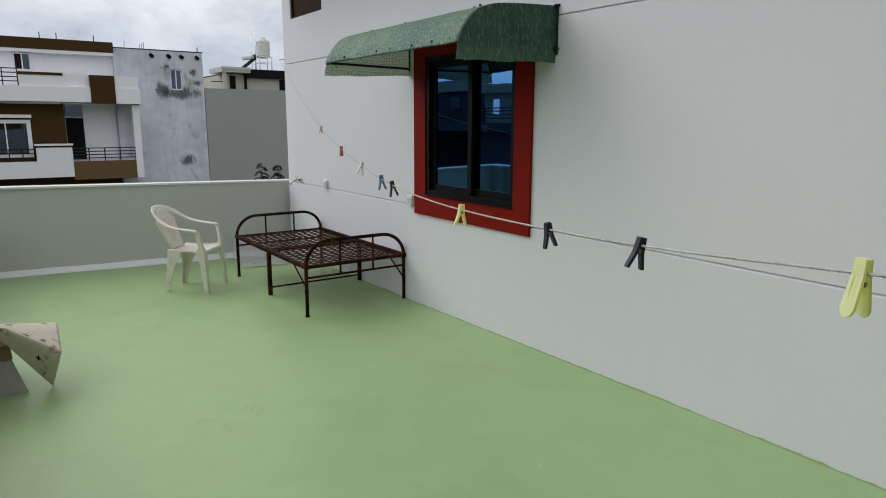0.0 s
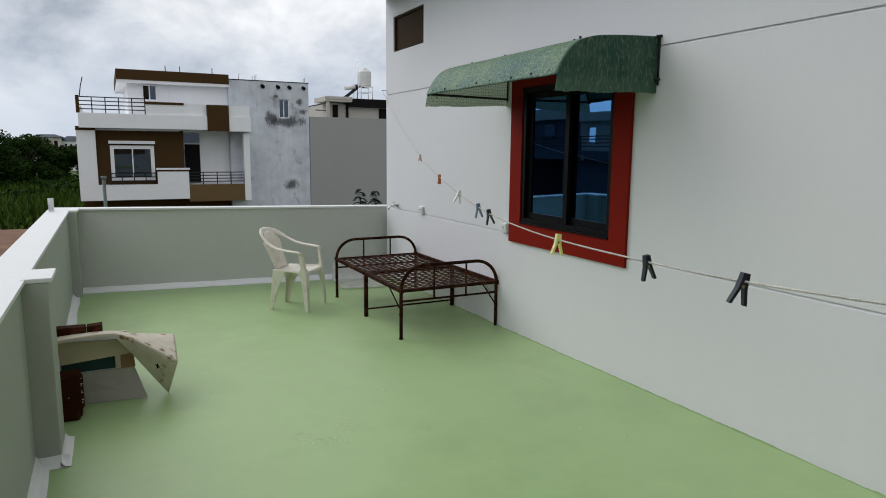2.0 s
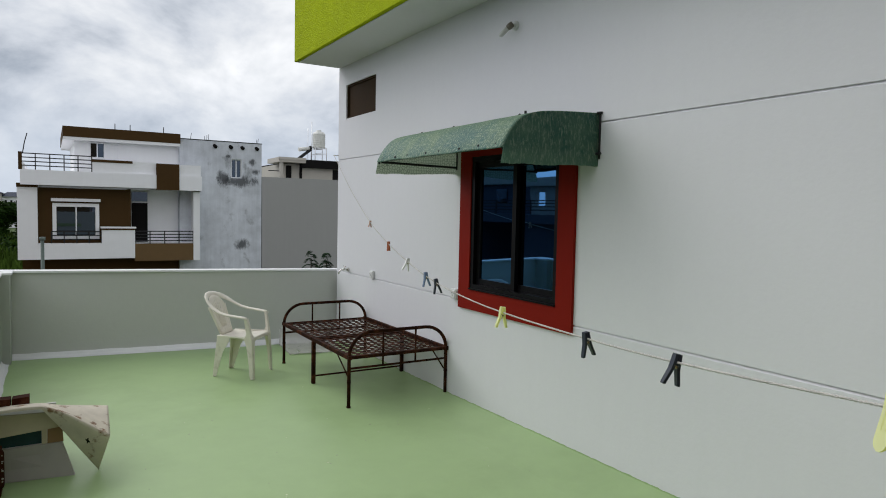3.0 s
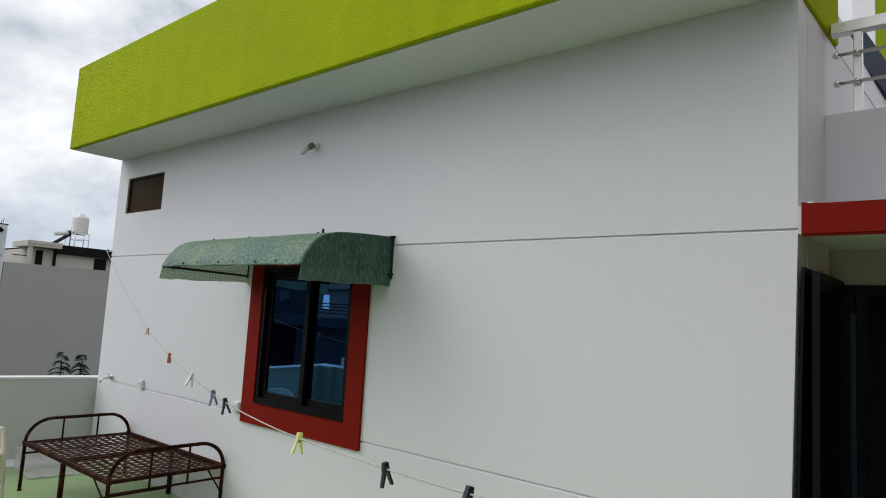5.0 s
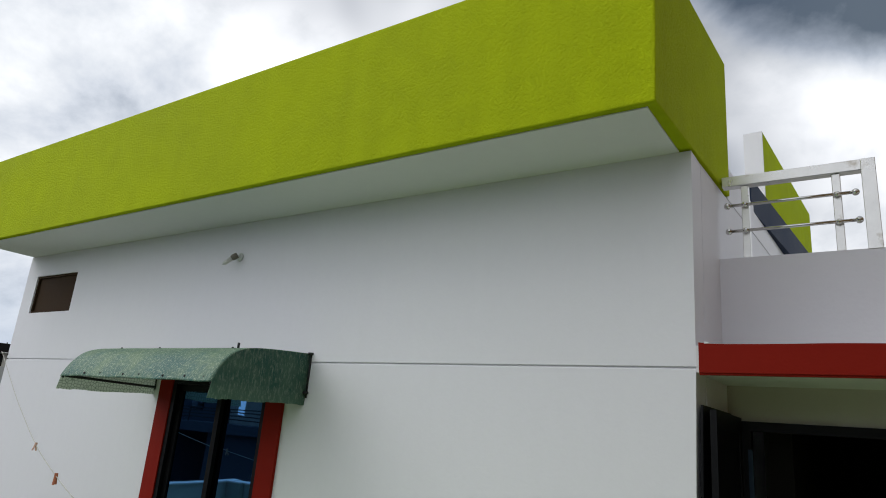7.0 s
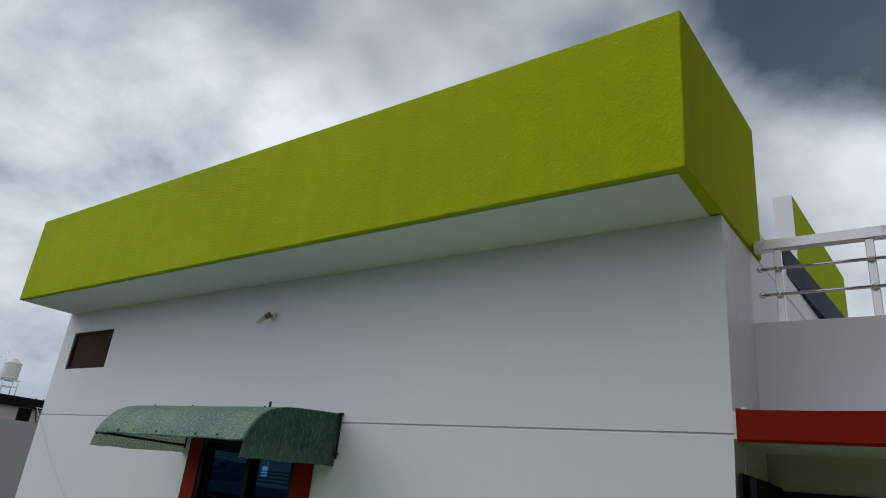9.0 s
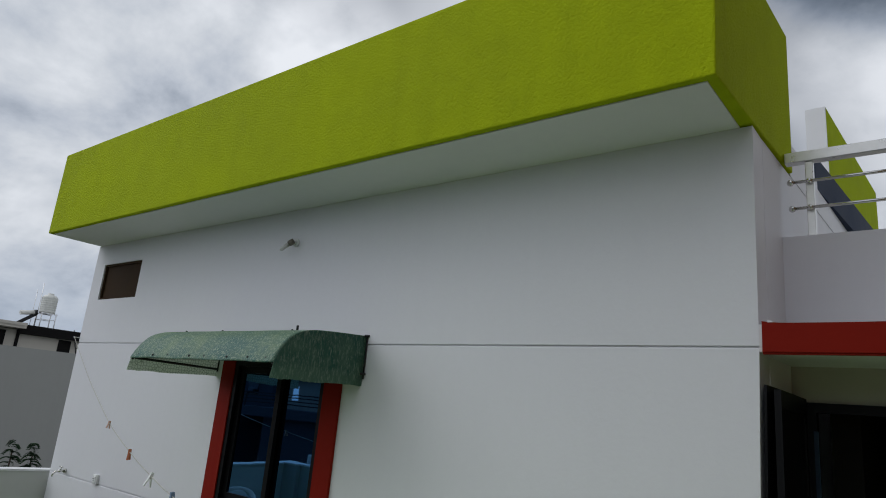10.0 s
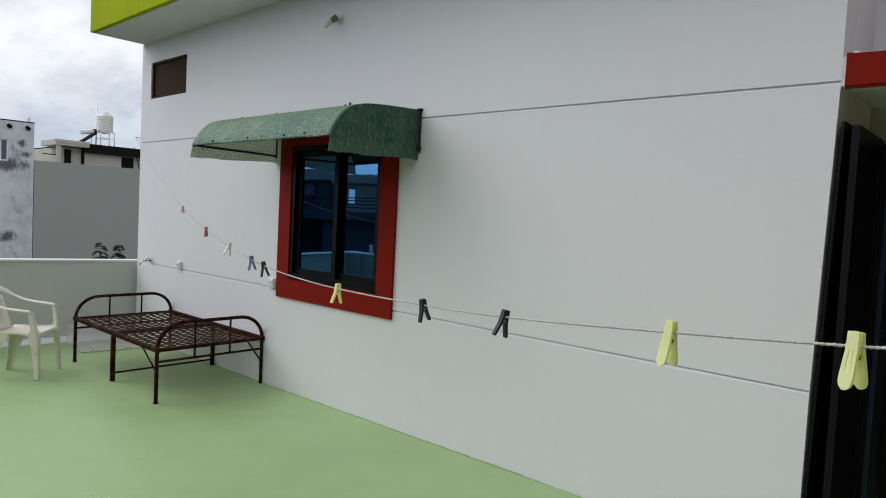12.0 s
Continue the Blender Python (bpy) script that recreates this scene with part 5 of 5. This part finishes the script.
def grey_house():
    Y = 35.9
    h = thing("grey_house", "bare grey rendered house with black water stains", "house", (4.6, 40, GZ))
    wx0, wx1, wz0, wz1 = 5.20, 5.76, 3.26, 4.25
    X0, X1, ZT = 2.66, 6.80, 5.12
    house_part(h, "wall", M_GREY, [(X0, wx0, Y, Y + 0.3, GZ, ZT), (wx1, X1, Y, Y + 0.3, GZ, ZT), (wx0, wx1, Y, Y + 0.3, GZ, wz0), (wx0, wx1, Y, Y + 0.3, wz1, ZT), (X0, X0 + 0.3, Y + 0.3, 46, GZ, ZT), (X1 - 0.3, X1, Y + 0.3, 46, GZ, ZT)])
    house_part(h, "roof", M_GREY, [(X0 + 0.3, X1 - 0.3, Y + 0.3, 46, ZT - 0.4, ZT - 0.2)])
    house_window(h, wx0, wx1, wz0, wz1, Y + 0.14, M_H1, 0.05)
    house_part(h, "coping", M_DARK, [(X0, X1 + 0.02, Y - 0.02, Y + 0.3, ZT, ZT + 0.04)], "blackened coping")
    for x in (4.35, 5.15, 5.75, 6.5):
        bm = bmesh.new()
        tube(bm, [(x, Y + 0.02, ZT - 0.22), (x + 0.05, Y - 0.12, ZT - 0.30)], 0.09, 10)
        part("spout", bm, M_DARK, h, "black open spout hole")
    for k, x in enumerate((3.9, 4.0, 4.08, 6.55, 6.62, 3.2)):
        bm = bmesh.new()
        tube(bm, [(x, Y + 0.15, ZT), (x + 0.01 * k, Y + 0.15, ZT + 0.25 + 0.05 * (k % 3))], 0.012, 5)
        part("rebar", bm, M_RAIL, h)
    return h
grey_house().location += SET_BACK

gw = thing("boundary_wall", "plain dark grey rendered gable wall", "wall", (12, 36.2, GZ))
house_part(gw, "wall_face", M_GREY2, [(6.83, 22.0, 35.9, 36.3, GZ, 3.39)])
gw.location += SET_BACK

def flat_house():
    Y = 42.0
    h = thing("cream_house", "low cream house with a black roof edge and an outside ladder", "house", (13, 46, GZ))
    house_part(h, "wall", M_CREAM, [(9.8, 22, Y + 0.4, 52, GZ, 4.5)])
    house_part(h, "roof_edge", M_DARK, [(10.9, 22.2, Y, 52.2, 4.30, 4.82), ], "black roof edge")
    house_part(h, "porch_roof", M_CREAM, [(9.25, 11.0, Y - 0.6, Y + 2, 4.55, 4.85), (9.35, 9.55, Y - 0.5, Y - 0.3, GZ, 4.55), (9.2, 11.0, Y - 0.65, Y - 0.6, 4.70, 4.86)])
    house_part(h, "window", M_DARK, [(10.0, 10.35, Y + 0.35, Y + 0.42, 3.0, 4.4), (13.2, 13.9, Y + 0.35, Y + 0.42, 3.3, 4.25), (10.9, 11.05, Y + 0.3, Y + 0.42, 3.0, 4.3)])
    bm = bmesh.new()
    for dx in (0, 0.42):
        tube(bm, [(14.1 + dx, Y - 0.3, 3.2), (13.85 + dx, Y + 0.2, 4.9)], 0.03, 6)
    for k in range(6):
        z = 3.35 + 0.26 * k; f = (z - 3.2) / 1.7
        tube(bm, [(14.1 - 0.25 * f, Y - 0.3 + 0.5 * f, z), (14.52 - 0.25 * f, Y - 0.3 + 0.5 * f, z)], 0.02, 6)
    part("ladder", bm, M_RAIL, h)
    house_part(h, "lamp_arm", M_RAIL, [(8.6, 9.3, Y - 0.5, Y - 0.45, 3.95, 4.0)])
flat_house()

def water_tank():
    t = thing("water_tank", "white ribbed plastic water tank on a steel stand", "water tank", (12.05, 45, 4.82))
    cx, cy, k = 12.62, 43.5, 0.76
    bm = bmesh.new()
    prof = [(0.0, 5.72), (0.55, 5.74), (0.58, 5.82)]
    for i in range(6):
        z = 5.86 + 0.13 * i
        prof += [(0.58, z), (0.555, z + 0.04), (0.555, z + 0.08), (0.58, z + 0.12)]
    prof += [(0.56, 6.70), (0.42, 6.82), (0.22, 6.88), (0.22, 6.95), (0.0, 6.96)]
    rings = [[bm.verts.new((cx + k * r * math.cos(a), cy + k * r * math.sin(a), z)) for a in [2 * math.pi * j / 28 for j in range(28)]] if r > 0 else None for r, z in prof]
    for a, b in zip(rings, rings[1:]):
        if a and b:
            for j in range(28):
                bm.faces.new((a[j], a[(j + 1) % 28], b[(j + 1) % 28], b[j])).smooth = True
    bm.faces.new(rings[1]); bm.faces.new(rings[-2])
    part("tank_body", bm, M_TANKP, t)
    for dx in (-0.4, 0.4):
        for dy in (-0.4, 0.4):
            bm = bmesh.new(); tube(bm, [(cx + dx, cy + dy, 4.8), (cx + dx, cy + dy, 5.74)], 0.03, 6)
            part("leg", bm, M_H1, t)
    for dy in (-0.4, 0.4):
        for w, z, r in ((0.4, 5.35, 0.022), (0.45, 5.71, 0.03)):
            bm = bmesh.new(); tube(bm, [(cx - w, cy + dy, z), (cx + w, cy + dy, z)], r, 6)
            part("brace", bm, M_H1, t)
    hs = thing("solar_heater", "solar water heater with a black tube rack", "solar heater", (11.0, 43.2, 4.82))
    bm = bmesh.new(); tube(bm, [(11.1, 43.2, 5.55), (11.85, 43.2, 5.66)], 0.13, 14); part("cylinder", bm, M_TANKP, hs)
    bm = bmesh.new(); tube(bm, [(11.85, 43.2, 5.66), (11.98, 43.2, 5.68)], 0.17, 14); part("end_cap", bm, M_RAIL, hs)
    bm = bmesh.new()
    for k in range(5):
        tube(bm, [(10.8 + 0.06 * k, 42.9, 4.85), (11.7 + 0.06 * k, 43.1, 5.52)], 0.03, 6)
    part("tube_rack", bm, M_RAIL, hs)
    ant = thing("antenna_mast", "thin metal lightning mast on the roof", "mast", (11.9, 43.6, 4.82))
    bm = bmesh.new(); tube(bm, [(12.15, 43.6, 4.8), (12.15, 43.6, 7.5)], 0.018, 6); part("pole", bm, M_SATIN, ant)
    bm = bmesh.new(); tube(bm, [(11.95, 43.8, 4.8), (11.95, 43.8, 7.1)], 0.014, 6); part("stay", bm, M_SATIN, ant)
water_tank()

pole = thing("pipe_post", "dull green metal pipe post beyond the far parapet", "post", (-3.24, 10.2, GZ))
bm = bmesh.new(); tube(bm, [(-3.24, 10.2, GZ), (-3.24, 10.2, 1.25)], 0.021, 10); shaft = part("pipe", bm, M_POST, pole)
bm = bmesh.new(); tube(bm, [(-3.24, 10.2, 1.22), (-3.24, 10.2, 1.262)], 0.034, 10); part("collar", bm, M_POST, pole)


# ---- the house across the lane, seen in the window glass ----
def lane_house():
    h = thing("lane_house", "pale house across the lane, backlit dark in its colour, with open terrace and rails", "house", (-14, 20, GZ))
    X = -12.0
    house_part(h, "wall", M_BLUEW, [(X - 6, X, 11, 20.6, GZ, 1.62), (X - 6, X, 23.3, 34, GZ, 1.62), (X - 6, X, 20.6, 23.3, 1.40, 1.62), (X - 6, X, 20.6, 23.3, GZ, -0.6), (X - 6, X - 5.8, 20.6, 23.3, -0.6, 1.40)])
    house_part(h, "balcony_band", M_BLUEW, [(X, X + 0.5, 11, 34, 1.30, 1.62)])
    house_part(h, "upper_room", M_BLUEW, [(X - 2.1, X - 1.2, 21.9, 34, 1.62, 2.86)])
    house_part(h, "upper_window", M_PANE, [(X - 1.22, X - 1.16, 22.7, 23.4, 2.05, 2.65)])
    house_part(h, "upper_wall", M_CEMENT, [(X - 1.4, X - 1.2, 11, 20.3, 1.62, 2.72), (X - 1.4, X - 1.2, 20.3, 21.2, 1.62, 1.95), (X - 1.4, X - 1.2, 20.3, 20.9, 2.50, 2.72), (X - 1.4, X - 1.2, 20.9, 21.2, 1.95, 2.72)])
    house_part(h, "roof_slab", M_CEMENT, [(X - 1.6, X - 0.9, 11, 21.4, 2.72, 3.05), (X - 1.6, X - 0.9, 21.4, 34.4, 2.85, 3.3)])
    bm = bmesh.new()
    for z in (1.78, 1.90, 2.02, 2.12):
        box(bm, X + 0.2, X + 0.24, 11, 34, z - 0.02, z + 0.02)
    for k in range(12):
        box(bm, X + 0.2, X + 0.24, 11 + 2.1 * k - 0.02, 11 + 2.1 * k + 0.02, 1.62, 2.14)
    part("railing", bm, M_RAIL, h)
lane_house()


def lane_shade_block():
    """Plain unseen house added next to it, facing the terrace, to shade the near end."""
    h = thing("lane_house", "added unseen two-storey block across the lane, shading the near terrace", "house", (-13, -2, GZ))
    X = -9.6
    house_part(h, "wall", M_BLUEW, [(X - 6, X, -13.0, 8.6, GZ, 3.3)])
    house_part(h, "roof_slab", M_CEMENT, [(X - 6.2, X + 0.35, -13.3, 8.9, 3.3, 3.6)])
    for y in (-9.5, -5.0, -0.5, 4.0):
        for z in (-1.9, 1.1):
            bm = bmesh.new()
            for d in ((y, y + 1.4, z, z + 0.08), (y, y + 1.4, z + 1.22, z + 1.3), (y, y + 0.08, z + 0.08, z + 1.22), (y + 1.32, y + 1.4, z + 0.08, z + 1.22)):
                box(bm, X - 0.02, X + 0.05, *d)
            wn = part("window", bm, M_H1, h)
            house_part(wn, "pane", M_PANE, [(X + 0.005, X + 0.02, y + 0.08, y + 1.32, z + 0.08, z + 1.22)])
lane_shade_block()


# ---- plants ----
def leaf_quads(bm, c, r, count, size, rnd, squash=0.8):
    for k in range(count):
        d = Vector((rnd.gauss(0, 1), rnd.gauss(0, 1), rnd.gauss(0, 1))).normalized() * r * rnd.random() ** 0.4
        p = Vector(c) + Vector((d.x, d.y, d.z * squash))
        a = Vector((rnd.gauss(0, 1), rnd.gauss(0, 1), rnd.gauss(0, 0.6))).normalized()
        b = a.orthogonal().normalized()
        s = size * (0.6 + 0.8 * rnd.random())
        bm.faces.new([bm.verts.new(p + a * s * u + b * s * 0.5 * v) for u, v in ((-1, 0), (0, -1), (1, 0), (0, 1))])

def tree(x, y, height, spread, seed):
    rnd = random.Random(seed)
    t = thing("tree", "dense dark green broadleaf tree in the rough plot", "tree", (x, y, GZ), "trees beyond the plot")
    bm = bmesh.new()
    top = height * 0.55
    tube(bm, [(x, y, GZ), (x + 0.1, y, GZ + top * 0.5), (x + 0.2, y, GZ + top)], [0.22, 0.16, 0.10], 8)
    ends = []
    for k in range(7):
        a = k * 0.9 + rnd.random()
        e = (x + spread * 0.55 * math.cos(a), y + spread * 0.55 * math.sin(a), GZ + height * (0.5 + 0.35 * rnd.random()))
        tube(bm, [(x + 0.1, y, GZ + top * (0.45 + 0.07 * k)), ((x + e[0]) / 2, (y + e[1]) / 2, (GZ + top * 0.6 + e[2]) / 2), e], [0.09, 0.06, 0.025], 6)
        ends.append(e)
    part("trunk", bm, M_BARK, t)
    bm = bmesh.new()
    for k in range(34):
        if k < 7:
            c = ends[k]
        else:
            a, q = rnd.random() * 6.283, math.sqrt(rnd.random())
            c = (x + spread * q * math.cos(a), y + spread * q * math.sin(a), GZ + height * (0.16 + 0.76 * rnd.random() * (1 - 0.35 * q)))
        leaf_quads(bm, c, spread * (0.20 + 0.16 * rnd.random()), 190, 0.22, rnd)
    part("crown", bm, M_LEAF, t)
for k, (x, y, hh, sp) in enumerate(((-16.0, 88, 8.0, 4.2), (-12.4, 97, 6.8, 3.4), (-9.2, 106, 6.1, 3.0), (-20.5, 92, 8.6, 4.5), (-5.8, 112, 6.0, 3.0), (-26.5, 98, 9.0, 5.0), (-13.5, 118, 7.2, 4.0), (-18.2, 79, 6.2, 3.0))):
    tree(x, y, hh, sp, 10 + k)

def small_sapling(x, y, top, seed):
    rnd = random.Random(seed)
    t = thing("sapling", "slim young tree with drooping leaflets", "sapling", (x, y, GZ), "saplings by the grey wall")
    bm = bmesh.new(); tube(bm, [(x, y, GZ), (x + 0.05, y, top - 0.2)], [0.04, 0.012], 6); part("trunk", bm, M_BARK, t)
    bm = bmesh.new()
    for k in range(60):
        f = rnd.random()
        z = top - 0.02 - 1.3 * f
        a = k * 2.4
        ln = 0.07 + 0.15 * min(1, f * 2.5 + 0.15)
        for j in range(9):
            g = (j + 1) / 9
            p = Vector((x + 0.04 + ln * g * math.cos(a), y + ln * g * math.sin(a), z + 0.10 * g - 0.16 * g * g))
            for s in (-1, 1):
                sd = Vector((-math.sin(a) * s, math.cos(a) * s, -0.35)) * 0.06
                dr = Vector((math.cos(a), math.sin(a), 0)) * 0.018
                bm.faces.new([bm.verts.new(q) for q in (p - dr, p + sd * 0.5 - dr * 1.4, p + sd, p + sd * 0.5 + dr * 1.4)])
    part("crown", bm, M_SPRIG, t)
small_sapling(1.62, 14.0, 0.80, 3)
small_sapling(2.05, 14.2, 0.72, 5)

rnd = random.Random(8)
bm = bmesh.new()
for k in range(14000):
    y = 46 + 62 * rnd.random() ** 1.1
    x = rnd.uniform(-32, -1.5) if y > 50 else rnd.uniform(-22, -5.0)
    h = (0.4 + 0.8 * rnd.random()) * (0.6 if y < 50 else 1.0)
    a = rnd.random() * 6.283
    w = 0.05 + 0.12 * rnd.random()
    lean = Vector((rnd.gauss(0, 0.25), rnd.gauss(0, 0.25), 0))
    p = Vector((x, y, GZ)); d = Vector((math.cos(a) * w, math.sin(a) * w, 0))
    bm.faces.new([bm.verts.new(q) for q in (p - d, p + d, p + lean * 0.6 + d * 0.7 + Vector((0, 0, h * 0.6)), p + lean + Vector((0, 0, h)), p + lean * 0.6 - d * 0.7 + Vector((0, 0, h * 0.6)))])
make("tall_grass", bm, M_GRASS, "tall wild grass over the empty plot", "grass", kind="stuff")
bm = bmesh.new()
for k in range(80):
    y = 66 + 40 * rnd.random()
    leaf_quads(bm, (rnd.uniform(-32, -2.5), y, GZ + 0.5), 0.6 + 0.7 * rnd.random() * (y / 90), 90, 0.22, rnd, 0.9)
make("shrubs", bm, M_LEAF, "low dark shrubs among the grass", "shrubs", kind="stuff")

def far_house(x, y, w, d, h, roof, name_label, mat_wall):
    ob = thing("distant_house", name_label, "house", (x, y, GZ), "distant houses")
    house_part(ob, "wall", mat_wall, [(x - w / 2, x + w / 2, y, y + d, GZ, h)])
    bm = bmesh.new()
    a = [bm.verts.new(p) for p in ((x - w * 0.58, y - 0.6, h), (x + w * 0.58, y - 0.6, h), (x + w * 0.58, y + d + 0.6, h), (x - w * 0.58, y + d + 0.6, h))]
    b = [bm.verts.new(p) for p in ((x - w * 0.25, y + d / 2, h + roof), (x + w * 0.25, y + d / 2, h + roof))]
    for q in ((a[0], a[1], b[1], b[0]), (a[1], a[2], b[1]), (a[2], a[3], b[0], b[1]), (a[3], a[0], b[0]), (a[3], a[2], a[1], a[0])):
        bm.faces.new(q)
    part("roof", bm, M_NAVY, ob, "dark grey pitched roof")
    for k in range(3):
        house_part(ob, "window", M_DARK, [(x - w * 0.35 + k * w * 0.3, x - w * 0.35 + k * w * 0.3 + w * 0.12, y - 0.05, y + 0.05, h - 1.9, h - 0.7)])
far_house(-13.6, 150, 5.0, 8, 3.2, 0.6, "distant cream house with a dark roof", M_CREAM)
far_house(-9.6, 152, 3.0, 6, 2.6, 0.9, "distant cream house with a dark roof", M_H1)
far_house(-5.6, 155, 2.4, 5, 3.6, 1.1, "distant tower room with a dark hipped roof", M_CREAM)
far_house(-3.0, 158, 7.0, 8, 2.9, 0.2, "distant tan house behind the trees", M_CREAM)
